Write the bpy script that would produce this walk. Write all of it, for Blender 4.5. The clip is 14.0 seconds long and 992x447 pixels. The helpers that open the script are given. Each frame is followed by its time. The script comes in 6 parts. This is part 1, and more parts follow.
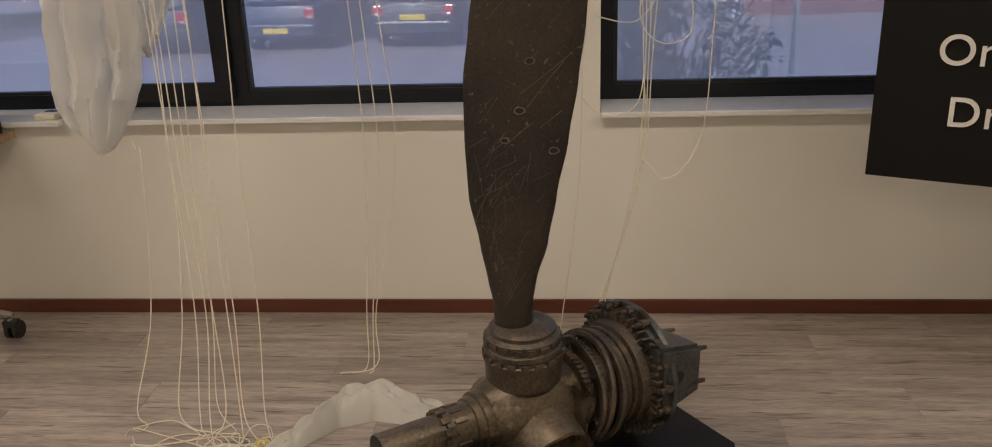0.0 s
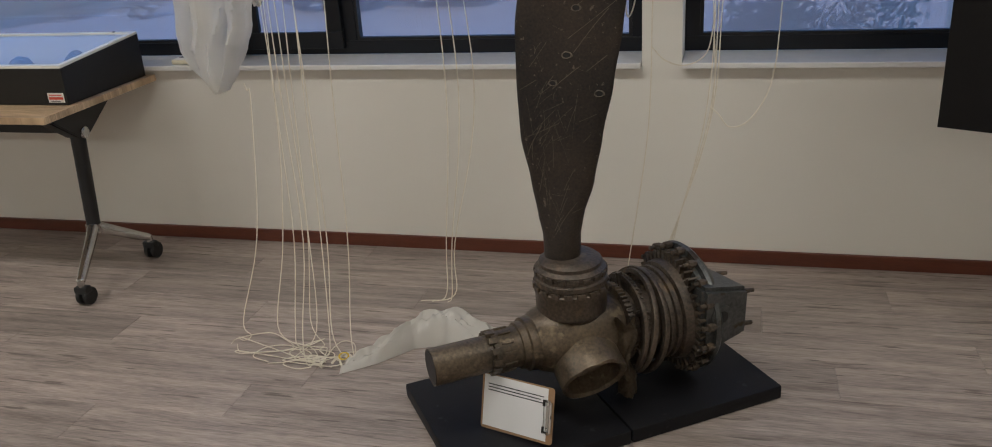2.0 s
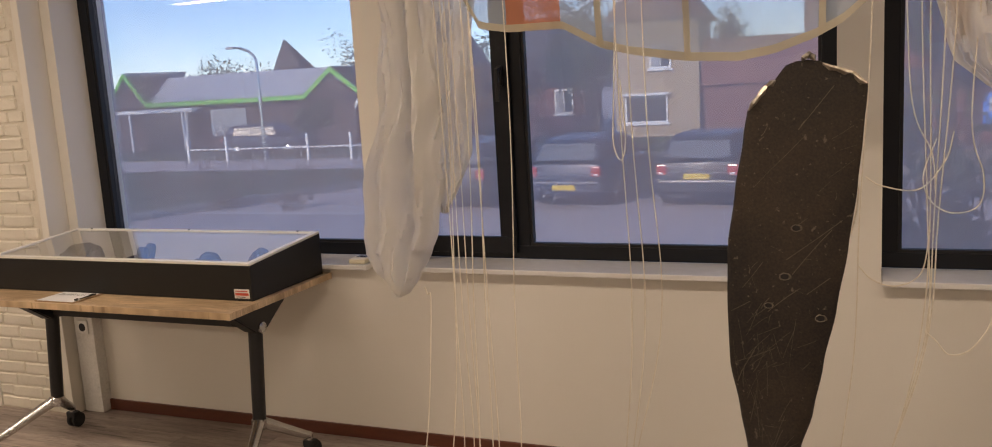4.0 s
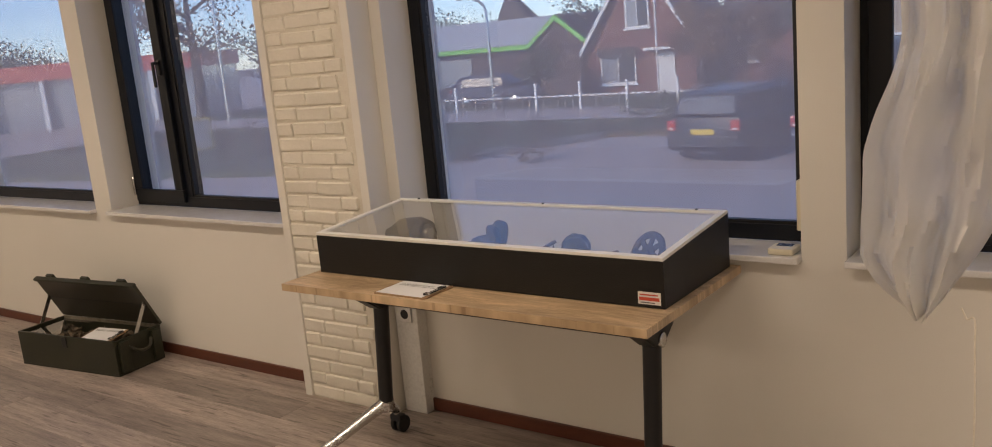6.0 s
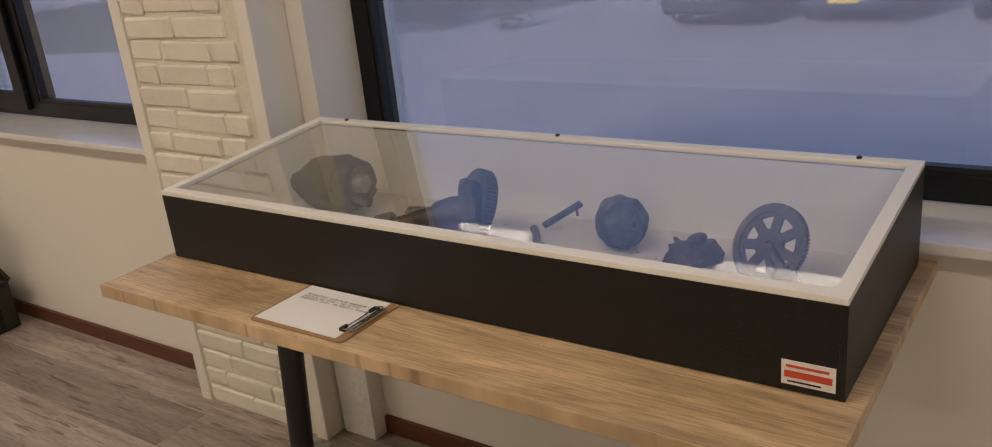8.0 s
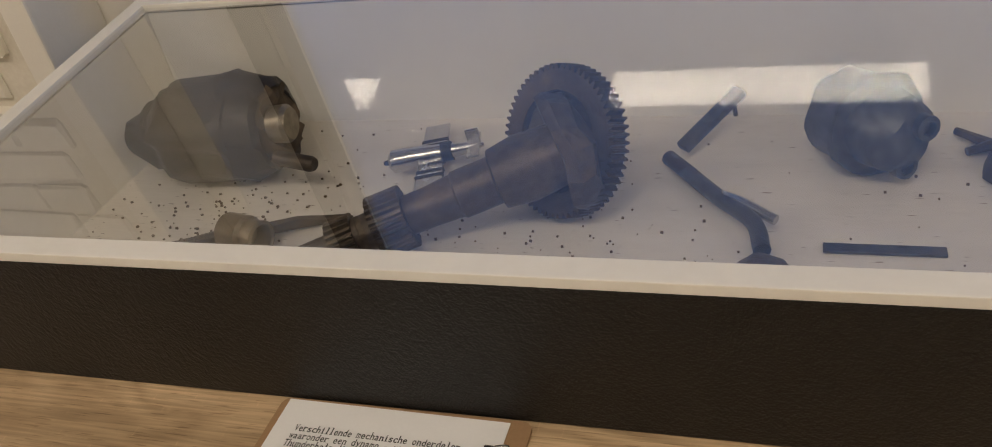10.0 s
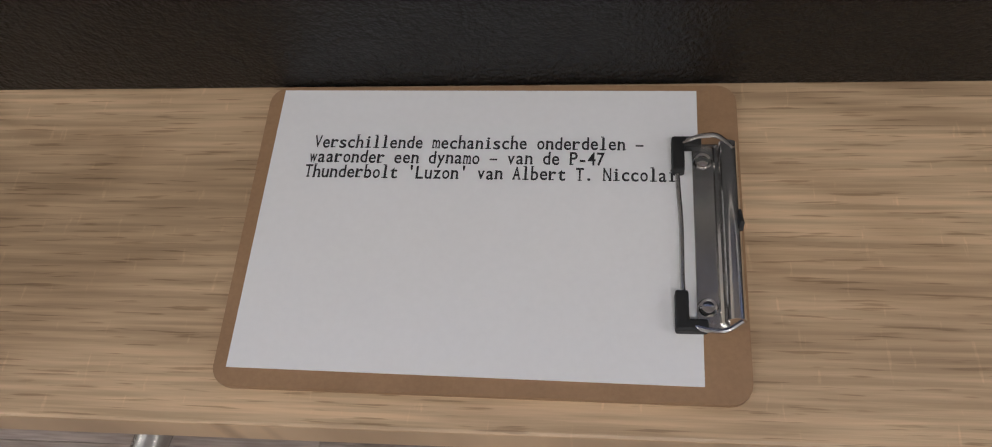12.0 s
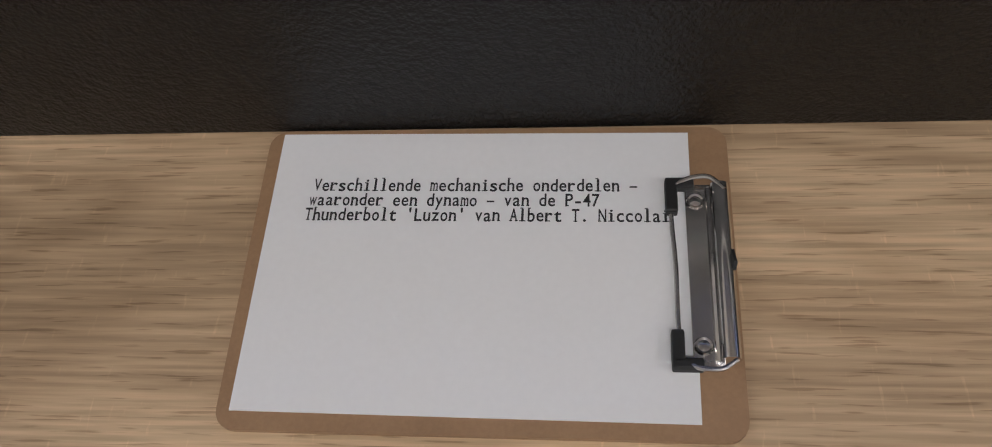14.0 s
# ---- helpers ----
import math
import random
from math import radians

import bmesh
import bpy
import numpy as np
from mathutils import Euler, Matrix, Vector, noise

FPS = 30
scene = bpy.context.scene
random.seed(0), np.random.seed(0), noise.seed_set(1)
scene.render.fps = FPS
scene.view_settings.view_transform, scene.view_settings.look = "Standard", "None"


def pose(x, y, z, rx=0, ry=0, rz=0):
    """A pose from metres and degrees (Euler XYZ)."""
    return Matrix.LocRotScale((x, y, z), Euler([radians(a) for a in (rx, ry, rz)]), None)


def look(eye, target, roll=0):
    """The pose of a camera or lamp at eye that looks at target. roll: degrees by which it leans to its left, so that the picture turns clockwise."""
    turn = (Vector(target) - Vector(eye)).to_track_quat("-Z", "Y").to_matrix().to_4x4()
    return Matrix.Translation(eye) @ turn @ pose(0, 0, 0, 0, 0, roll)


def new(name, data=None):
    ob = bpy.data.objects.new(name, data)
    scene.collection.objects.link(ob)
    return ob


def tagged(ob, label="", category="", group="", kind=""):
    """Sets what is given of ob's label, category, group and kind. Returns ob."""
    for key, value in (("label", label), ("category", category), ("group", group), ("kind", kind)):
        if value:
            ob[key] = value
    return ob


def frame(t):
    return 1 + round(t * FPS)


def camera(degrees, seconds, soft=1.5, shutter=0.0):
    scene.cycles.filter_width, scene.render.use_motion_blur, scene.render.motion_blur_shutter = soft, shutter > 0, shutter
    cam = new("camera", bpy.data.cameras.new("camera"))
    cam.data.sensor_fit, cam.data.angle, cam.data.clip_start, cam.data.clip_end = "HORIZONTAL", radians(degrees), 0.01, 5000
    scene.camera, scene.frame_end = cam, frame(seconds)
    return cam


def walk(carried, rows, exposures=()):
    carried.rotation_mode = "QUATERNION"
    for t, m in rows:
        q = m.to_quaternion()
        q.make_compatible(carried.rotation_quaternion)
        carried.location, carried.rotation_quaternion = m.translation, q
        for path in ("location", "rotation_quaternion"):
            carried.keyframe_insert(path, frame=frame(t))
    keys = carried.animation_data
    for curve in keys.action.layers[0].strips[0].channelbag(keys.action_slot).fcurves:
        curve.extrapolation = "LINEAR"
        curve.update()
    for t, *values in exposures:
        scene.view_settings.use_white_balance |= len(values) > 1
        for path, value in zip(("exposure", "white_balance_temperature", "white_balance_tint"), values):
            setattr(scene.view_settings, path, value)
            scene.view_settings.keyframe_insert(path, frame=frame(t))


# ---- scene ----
cam = camera(58.0, 14.0, soft=1.0)
PATH = [
    (0, (0.298, 0.273, 1.507), (0.132, 2.145, 0.822), -2.1),
    (0.5, (0.456, 0.202, 1.485), (0.024, 1.982, 0.683), -2.9),
    (1, (0.548, 0.15, 1.478), (0.067, 1.858, 0.556), -3.5),
    (1.5, (0.57, 0.152, 1.477), (0.086, 1.849, 0.537), -4.0),
    (2, (0.584, 0.132, 1.495), (0.085, 1.917, 0.745), -3.7),
    (2.5, (0.591, 0.117, 1.54), (0.082, 1.995, 1.078), -3.3),
    (3, (0.59, 0.107, 1.556), (0.082, 2.012, 1.219), -3.0),
    (3.5, (0.562, 0.107, 1.552), (-0.025, 1.99, 1.22), -3.1),
    (4, (0.357, 0.18, 1.539), (-0.408, 1.999, 1.215), -3.4),
    (4.2, (0.244, 0.215, 1.551), (-0.578, 2.009, 1.227), -3.7),
    (6.3, (-0.854, 0.843, 1.52), (-2.044, 2.401, 1.121), -5.3),
    (6.5, (-0.931, 0.952, 1.519), (-2.126, 2.506, 1.123), -5.3),
    (7, (-1.181, 1.172, 1.493), (-2.374, 2.724, 1.083), -5.2),
    (7.5, (-1.388, 1.454, 1.46), (-2.556, 2.997, 0.959), -5.4),
    (7.7, (-1.451, 1.61, 1.437), (-2.604, 3.138, 0.858), -5.4),
    (10, (-2.345, 2.42, 1.275), (-2.987, 3.941, 0.146), -11.9),
    (10.5, (-2.507, 2.492, 1.206), (-3.125, 3.911, -0.061), -11.0),
    (11, (-2.594, 2.551, 1.171), (-2.942, 3.735, -0.403), -12.3),
    (11.5, (-2.585, 2.59, 1.116), (-2.838, 3.573, -0.607), -13.9),
    (12, (-2.595, 2.616, 1.103), (-2.838, 3.51, -0.67), -13.0),
    (12.5, (-2.601, 2.617, 1.103), (-2.816, 3.518, -0.669), -11.4),
    (13, (-2.599, 2.618, 1.111), (-2.814, 3.536, -0.653), -11.8),
    (13.5, (-2.599, 2.617, 1.112), (-2.814, 3.553, -0.642), -11.7),
    (14, (-2.599, 2.618, 1.113), (-2.813, 3.567, -0.634), -11.4),
]
walk(cam, [(t, look(eye, target, roll)) for t, eye, target, roll in PATH],
     exposures=[(0.0, 1.24, 6400, 12), (1.0, 1.24, 6450, 12), (1.6, 1.17, 5700, 10), (2.0, 1.16, 5500, 8), (2.6, 1.2, 5900, 12), (3.0, 1.27, 6400, 14), (4.0, 1.2, 7000, 20),
                (7.5, 1.06, 6750, 16), (10.0, 1.02, 6500, 12), (11.0, 1.0, 6800, 10), (11.6, 0.99, 5350, 13), (14.0, 0.99, 5350, 13)])

# ---- world, sun and lamps ----
world = bpy.data.worlds.new("world")
scene.world = world
world.use_nodes = True
wn = world.node_tree
sky = wn.nodes.new("ShaderNodeTexSky")
sky.sky_type = "NISHITA"
sky.sun_disc = False
sky.sun_elevation = radians(27)
sky.sun_rotation = radians(200)
sky.altitude, sky.dust_density, sky.ozone_density = 2500, 0.2, 6.0
wn.links.new(sky.outputs[0], wn.nodes["Background"].inputs[0])
wn.nodes["Background"].inputs[1].default_value = 0.125
sun_data = bpy.data.lights.new("sun", "SUN")
sun_data.energy, sun_data.angle, sun_data.color = 1.5, radians(12), (1, 0.95, 0.88)
sun = new("sun", sun_data)
sun.matrix_world = look((0, 0, 0), (0.3, 0.85, -0.42))
LAMP_POWER = 8.2
WARM = (1.0, 0.87, 0.69)

# ---- materials ----


def rgba(c):
    return (c[0], c[1], c[2], 1)


def mat(name, a, b=None, rough=0.6, metal=0.0, scale=6.0, fine=80.0, bump=0.15, stretch=(1, 1, 1), spots=None, spot_scale=3.0,
        spot_at=0.62, vary=0.0, coat=0.0, island=False, dist=0.002, spec=0.5):
    """Two tones mixed by coarse and fine noise, spots of a third, relief, and a tone of its own for each piece."""
    m = bpy.data.materials.new(name)
    m.use_nodes = True
    nt = m.node_tree
    n, ln = nt.nodes, nt.links.new
    p = n["Principled BSDF"]
    b = b or tuple(x * 0.8 for x in a)
    tc = n.new("ShaderNodeTexCoord")
    mp = n.new("ShaderNodeMapping")
    mp.inputs["Scale"].default_value = stretch
    ln(tc.outputs["Object"], mp.inputs[0])
    vec = mp.outputs[0]
    if vary:
        info = n.new("ShaderNodeNewGeometry" if island else "ShaderNodeObjectInfo")
        rnd = info.outputs["Random Per Island" if island else "Random"]
        add = n.new("ShaderNodeVectorMath")
        add.operation = "MULTIPLY_ADD"
        add.inputs[1].default_value = (37, 23, 11)
        ln(rnd, add.inputs[0])
        ln(vec, add.inputs[2])
        vec = add.outputs[0]
    n1 = n.new("ShaderNodeTexNoise")
    n1.inputs["Scale"].default_value, n1.inputs["Detail"].default_value = scale, 6
    n2 = n.new("ShaderNodeTexNoise")
    n2.inputs["Scale"].default_value, n2.inputs["Detail"].default_value = fine, 3
    ln(vec, n1.inputs[0]), ln(vec, n2.inputs[0])
    avg = n.new("ShaderNodeMix")
    avg.inputs[0].default_value = 0.45
    ln(n1.outputs[0], avg.inputs[2]), ln(n2.outputs[0], avg.inputs[3])
    ramp = n.new("ShaderNodeValToRGB")
    ramp.color_ramp.elements[0].position, ramp.color_ramp.elements[1].position = 0.35, 0.65
    ramp.color_ramp.elements[0].color, ramp.color_ramp.elements[1].color = rgba(b), rgba(a)
    ln(avg.outputs[0], ramp.inputs[0])
    col = ramp.outputs[0]
    if spots:
        n3 = n.new("ShaderNodeTexNoise")
        n3.inputs["Scale"].default_value, n3.inputs["Detail"].default_value = spot_scale, 8
        ln(vec, n3.inputs[0])
        r3 = n.new("ShaderNodeValToRGB")
        r3.color_ramp.elements[0].position, r3.color_ramp.elements[1].position = spot_at, spot_at + 0.06
        ln(n3.outputs[0], r3.inputs[0])
        mx = n.new("ShaderNodeMix")
        mx.data_type = "RGBA"
        ln(r3.outputs[0], mx.inputs[0]), ln(col, mx.inputs[6])
        mx.inputs[7].default_value = rgba(spots)
        col = mx.outputs[2]
    if vary:
        hs = n.new("ShaderNodeHueSaturation")
        mr = n.new("ShaderNodeMapRange")
        mr.inputs[3].default_value, mr.inputs[4].default_value = 1 - vary, 1 + vary
        ln(rnd, mr.inputs[0]), ln(mr.outputs[0], hs.inputs["Value"]), ln(col, hs.inputs["Color"])
        col = hs.outputs[0]
    ln(col, p.inputs["Base Color"])
    rr = n.new("ShaderNodeMapRange")
    rr.inputs[3].default_value, rr.inputs[4].default_value = max(0.03, rough - 0.1), min(1, rough + 0.1)
    ln(avg.outputs[0], rr.inputs[0]), ln(rr.outputs[0], p.inputs["Roughness"])
    p.inputs["Metallic"].default_value = metal
    p.inputs["Coat Weight"].default_value = coat
    p.inputs["Specular IOR Level"].default_value = spec
    if bump:
        bp = n.new("ShaderNodeBump")
        bp.inputs["Strength"].default_value, bp.inputs["Distance"].default_value = bump, dist
        ln(avg.outputs[0], bp.inputs["Height"]), ln(bp.outputs[0], p.inputs["Normal"])
    return m


def sheer(name, colour, clear, through_light, rough=0.6):
    """Cloth: part see-through, part lit from behind."""
    m = bpy.data.materials.new(name)
    m.use_nodes = True
    n, ln = m.node_tree.nodes, m.node_tree.links.new
    p = n["Principled BSDF"]
    tc = n.new("ShaderNodeTexCoord")
    nz = n.new("ShaderNodeTexNoise")
    nz.inputs["Scale"].default_value, nz.inputs["Detail"].default_value = 9, 5
    ln(tc.outputs["Object"], nz.inputs[0])
    rp = n.new("ShaderNodeValToRGB")
    rp.color_ramp.elements[0].color, rp.color_ramp.elements[1].color = rgba([c * 0.86 for c in colour]), rgba(colour)
    ln(nz.outputs[0], rp.inputs[0])
    ln(rp.outputs[0], p.inputs["Base Color"])
    p.inputs["Roughness"].default_value = rough
    bp = n.new("ShaderNodeBump")
    bp.inputs["Strength"].default_value, bp.inputs["Distance"].default_value = 1.0, 0.03
    n2 = n.new("ShaderNodeTexNoise")
    n2.noise_type = "RIDGED_MULTIFRACTAL"
    n2.inputs["Scale"].default_value, n2.inputs["Detail"].default_value, n2.inputs["Distortion"].default_value = 11, 3, 0.8
    mp = n.new("ShaderNodeMapping")
    mp.inputs["Scale"].default_value, mp.inputs["Rotation"].default_value = (1.3, 1.0, 0.55), (0, radians(12), 0)
    fac = n.new("ShaderNodeMath")
    fac.operation = "MULTIPLY"
    fac.inputs[1].default_value = 0.4
    ln(tc.outputs["Object"], mp.inputs[0]), ln(mp.outputs[0], n2.inputs[0]), ln(n2.outputs[0], fac.inputs[0]), ln(fac.outputs[0], bp.inputs["Height"]), ln(bp.outputs[0], p.inputs["Normal"])
    tl = n.new("ShaderNodeBsdfTranslucent")
    ln(rp.outputs[0], tl.inputs[0])
    tr = n.new("ShaderNodeBsdfTransparent")
    m1, m2 = n.new("ShaderNodeMixShader"), n.new("ShaderNodeMixShader")
    m1.inputs[0].default_value, m2.inputs[0].default_value = through_light, clear
    ln(p.outputs[0], m1.inputs[1]), ln(tl.outputs[0], m1.inputs[2]), ln(m1.outputs[0], m2.inputs[1]), ln(tr.outputs[0], m2.inputs[2])
    ln(m2.outputs[0], n["Material Output"].inputs[0])
    return m


def pane_glass(name, tint=(1, 1, 1), gloss=1.0):
    m = bpy.data.materials.new(name)
    m.use_nodes = True
    n, ln = m.node_tree.nodes, m.node_tree.links.new
    n.remove(n["Principled BSDF"])
    tr, gl, mx, lw, pw, ma = (n.new("ShaderNode" + k) for k in ("BsdfTransparent", "BsdfGlossy", "MixShader", "LayerWeight", "Math", "Math"))
    tr.inputs[0].default_value = rgba(tint)
    gl.inputs["Roughness"].default_value = 0.0
    pw.operation, ma.operation = "POWER", "MULTIPLY_ADD"
    lw.inputs[0].default_value = 0.5
    pw.inputs[1].default_value, ma.inputs[1].default_value, ma.inputs[2].default_value = 4.0, 0.9, 0.085 * gloss
    ln(lw.outputs["Facing"], pw.inputs[0]), ln(pw.outputs[0], ma.inputs[0])
    ln(ma.outputs[0], mx.inputs[0]), ln(tr.outputs[0], mx.inputs[1]), ln(gl.outputs[0], mx.inputs[2])
    ln(mx.outputs[0], n["Material Output"].inputs[0])
    return m


def glow(name, colour, power):
    m = bpy.data.materials.new(name)
    m.use_nodes = True
    p = m.node_tree.nodes["Principled BSDF"]
    p.inputs["Emission Color"].default_value, p.inputs["Emission Strength"].default_value = rgba(colour), power
    return m


M_WALL = mat("wall_paint", (0.76, 0.73, 0.66), (0.73, 0.70, 0.63), 0.75, scale=1.5, fine=260, bump=0.12, dist=0.0008)
M_REVEAL = mat("reveal_paint", (0.76, 0.74, 0.70), (0.73, 0.71, 0.67), 0.5, scale=2, fine=120, bump=0.06)
M_CEIL = mat("ceiling_paint", (0.78, 0.77, 0.74), None, 0.85, scale=2, fine=150)
M_BRICKW = mat("painted_brick", (0.78, 0.74, 0.64), (0.72, 0.68, 0.58), 0.5, scale=14, fine=90, bump=0.7, vary=0.05, dist=0.004)
M_MORTAR = mat("painted_mortar", (0.72, 0.68, 0.58), (0.63, 0.58, 0.48), 0.7, scale=30, fine=150, bump=0.6)
M_PLANK = mat("vinyl_plank", (0.46, 0.385, 0.335), (0.19, 0.155, 0.135), 0.40, scale=3.4, fine=26, stretch=(0.8, 10, 1), bump=0.35,
              spots=(0.15, 0.12, 0.10), spot_scale=6, spot_at=0.61, vary=0.2, dist=0.0008)
M_BASEB = mat("stained_skirting", (0.125, 0.035, 0.016), (0.085, 0.022, 0.011), 0.4, stretch=(0.5, 4, 4), bump=0.1, spots=(0.2, 0.12, 0.08),
              spot_scale=9, spot_at=0.74)
M_FRAME = mat("dark_aluminium", (0.005, 0.0065, 0.010), (0.004, 0.005, 0.008), 0.40, spec=0.35, scale=8, fine=200, bump=0.05)
M_GASKET = mat("rubber_gasket", (0.008, 0.008, 0.009), None, 0.5)
M_SILL = mat("white_stone_sill", (0.76, 0.75, 0.73), (0.70, 0.69, 0.67), 0.16, scale=25, fine=250, bump=0.02)
M_GLASS = pane_glass("window_glass")
M_LID = pane_glass("lid_glass", gloss=2.6)
M_SCREEN = sheer("sun_screen_fabric", (0.88, 0.70, 0.66), 0.47, 0.80, 0.9)
M_STEEL = mat("brushed_steel", (0.62, 0.61, 0.59), (0.5, 0.49, 0.47), 0.25, 1.0, scale=10, fine=150, bump=0.05)
M_CHROME = mat("chrome", (0.8, 0.79, 0.77), (0.72, 0.7, 0.68), 0.12, 1.0, bump=0.02)
M_BLACKMET = mat("black_powder_coat", (0.012, 0.012, 0.013), None, 0.42, scale=10, fine=300, bump=0.08)
M_RUBBER = mat("black_rubber", (0.014, 0.014, 0.014), None, 0.6)


def oak(name):
    """Oak-print laminate: long drifting growth lines, short dark pores, pale rays."""
    m = bpy.data.materials.new(name)
    m.use_nodes = True
    n, ln = m.node_tree.nodes, m.node_tree.links.new
    p = n["Principled BSDF"]
    tc = n.new("ShaderNodeTexCoord")

    def noise_at(scale, stretch, detail, dist=0.0, vec=None):
        mp = n.new("ShaderNodeMapping")
        mp.inputs["Scale"].default_value = stretch
        ln(vec or tc.outputs["Object"], mp.inputs[0])
        t = n.new("ShaderNodeTexNoise")
        t.inputs["Scale"].default_value, t.inputs["Detail"].default_value, t.inputs["Distortion"].default_value = scale, detail, dist
        ln(mp.outputs[0], t.inputs[0])
        return t.outputs[0]

    def ramp(src, a, b, ca, cb):
        r = n.new("ShaderNodeValToRGB")
        r.color_ramp.elements[0].position, r.color_ramp.elements[1].position = a, b
        r.color_ramp.elements[0].color, r.color_ramp.elements[1].color = rgba(ca), rgba(cb)
        ln(src, r.inputs[0])
        return r.outputs[0]

    def blend(kind, f, a, b):
        x = n.new("ShaderNodeMix")
        x.data_type, x.blend_type = "RGBA", kind
        if isinstance(f, float):
            x.inputs[0].default_value = f
        else:
            ln(f, x.inputs[0])
        ln(a, x.inputs[6]), ln(b, x.inputs[7])
        return x.outputs[2]
    # cathedral figure: bands across a slowly wandering field
    fig = noise_at(1.0, (2.2, 7.5, 1), 2, 0.6)
    mul = n.new("ShaderNodeMath")
    mul.operation = "MULTIPLY"
    mul.inputs[1].default_value = 13.0
    fr_ = n.new("ShaderNodeMath")
    fr_.operation = "PINGPONG"
    fr_.inputs[1].default_value = 1.0
    ln(fig, mul.inputs[0]), ln(mul.outputs[0], fr_.inputs[0])
    tone = ramp(noise_at(1.0, (3, 16, 1), 5), 0.36, 0.66, (0.44, 0.315, 0.185), (0.68, 0.50, 0.305))
    rings = ramp(fr_.outputs[0], 0.0, 0.8, (0.70, 0.66, 0.62), (1, 1, 1))
    col = blend("MULTIPLY", 0.6, tone, rings)
    fibre = ramp(noise_at(1.0, (12, 330, 1), 4, 0.1), 0.36, 0.64, (0.74, 0.72, 0.70), (1.18, 1.18, 1.18))
    col = blend("MULTIPLY", 0.85, col, fibre)
    pores_v = noise_at(1.0, (34, 620, 1), 2, 0.1)
    pores = ramp(pores_v, 0.60, 0.68, (1, 1, 1), (0.50, 0.44, 0.38))
    col = blend("MULTIPLY", 0.7, col, pores)
    flecks = ramp(noise_at(1.0, (330, 60, 1), 2), 0.67, 0.73, (1, 1, 1), (1.25, 1.25, 1.25))
    col = blend("MULTIPLY", 0.6, col, flecks)
    ln(col, p.inputs["Base Color"])
    p.inputs["Roughness"].default_value = 0.42
    bp = n.new("ShaderNodeBump")
    bp.inputs["Strength"].default_value, bp.inputs["Distance"].default_value = 0.35, 0.0004
    bp.invert = True
    ln(pores_v, bp.inputs["Height"]), ln(bp.outputs[0], p.inputs["Normal"])
    return m


M_OAK = oak("oak_laminate")
M_OAKEDGE = mat("oak_edge", (0.47, 0.33, 0.18), (0.36, 0.25, 0.14), 0.45, stretch=(1, 10, 10))
M_CASE = mat("black_textured_board", (0.008, 0.0075, 0.007), (0.006, 0.0055, 0.005), 0.35, scale=210, fine=480, bump=1.0, dist=0.0028, spec=0.36)
M_CREAM = mat("white_gloss_frame", (0.80, 0.78, 0.72), (0.76, 0.74, 0.68), 0.35, bump=0.03)
M_CASEIN = mat("worn_white_board", (0.74, 0.70, 0.63), (0.66, 0.62, 0.55), 0.55, scale=5, fine=60, stretch=(1, 6, 1), bump=0.15,
               spots=(0.13, 0.09, 0.06), spot_scale=55, spot_at=0.66)
M_PAPER = mat("paper", (0.82, 0.82, 0.82), (0.79, 0.79, 0.79), 0.7, scale=3, fine=300, bump=0.03)
M_MASON = mat("hardboard", (0.36, 0.22, 0.115), (0.29, 0.175, 0.09), 0.6, scale=30, fine=500, bump=0.08)
M_INK = mat("ink", (0.02, 0.02, 0.022), None, 0.6, bump=0)
M_IRON = mat("corroded_iron", (0.15, 0.116, 0.085), (0.034, 0.027, 0.021), 0.48, 0.5, scale=11, fine=120, bump=0.6,
             spots=(0.16, 0.115, 0.07), spot_scale=16, spot_at=0.60, dist=0.004)
M_ALU = mat("weathered_casting", (0.15, 0.152, 0.145), (0.05, 0.052, 0.052), 0.42, 0.7, scale=9, fine=100, bump=0.5,
            spots=(0.06, 0.045, 0.03), spot_scale=14, spot_at=0.58, dist=0.004)
M_HUB = mat("oily_brown_casting", (0.18, 0.135, 0.085), (0.055, 0.043, 0.030), 0.40, 0.4, scale=8, fine=110, bump=0.55,
            spots=(0.22, 0.17, 0.105), spot_scale=22, spot_at=0.62, dist=0.004)
M_BLADE = mat("scuffed_blade_paint", (0.050, 0.036, 0.025), (0.013, 0.012, 0.012), 0.42, 0.25, scale=5, fine=170, bump=0.6,
              spots=(0.13, 0.105, 0.08), spot_scale=75, spot_at=0.645, dist=0.003)
M_SCAR = mat("bare_metal_scratch", (0.17, 0.145, 0.11), (0.06, 0.05, 0.04), 0.45, 0.6, fine=200)
M_BENT = mat("torn_aluminium", (0.42, 0.38, 0.31), (0.2, 0.17, 0.13), 0.4, 0.8, bump=0.4)
M_MATB = mat("black_foam_board", (0.006, 0.006, 0.008), (0.004, 0.004, 0.006), 0.55, spec=0.3, scale=12, fine=250, bump=0.25, spots=(0.022, 0.022, 0.024),
             spot_scale=30, spot_at=0.66)
M_SIGN = mat("matt_black_sign", (0.004, 0.0035, 0.0035), None, 0.6, fine=200, bump=0.05, spec=0.25)
M_LETTER = mat("raised_white_letter", (0.78, 0.75, 0.70), None, 0.5, bump=0.02)
M_SILK = sheer("parachute_silk", (0.86, 0.83, 0.76), 0.07, 0.42, 0.32)
M_SHEER = sheer("thin_parachute_silk", (0.62, 0.68, 0.70), 0.38, 0.5, 0.4)
M_ORANGE = sheer("orange_parachute_panel", (0.72, 0.27, 0.13), 0.12, 0.5, 0.5)
M_SEAM = sheer("parachute_seam_tape", (0.66, 0.58, 0.40), 0.04, 0.45, 0.6)
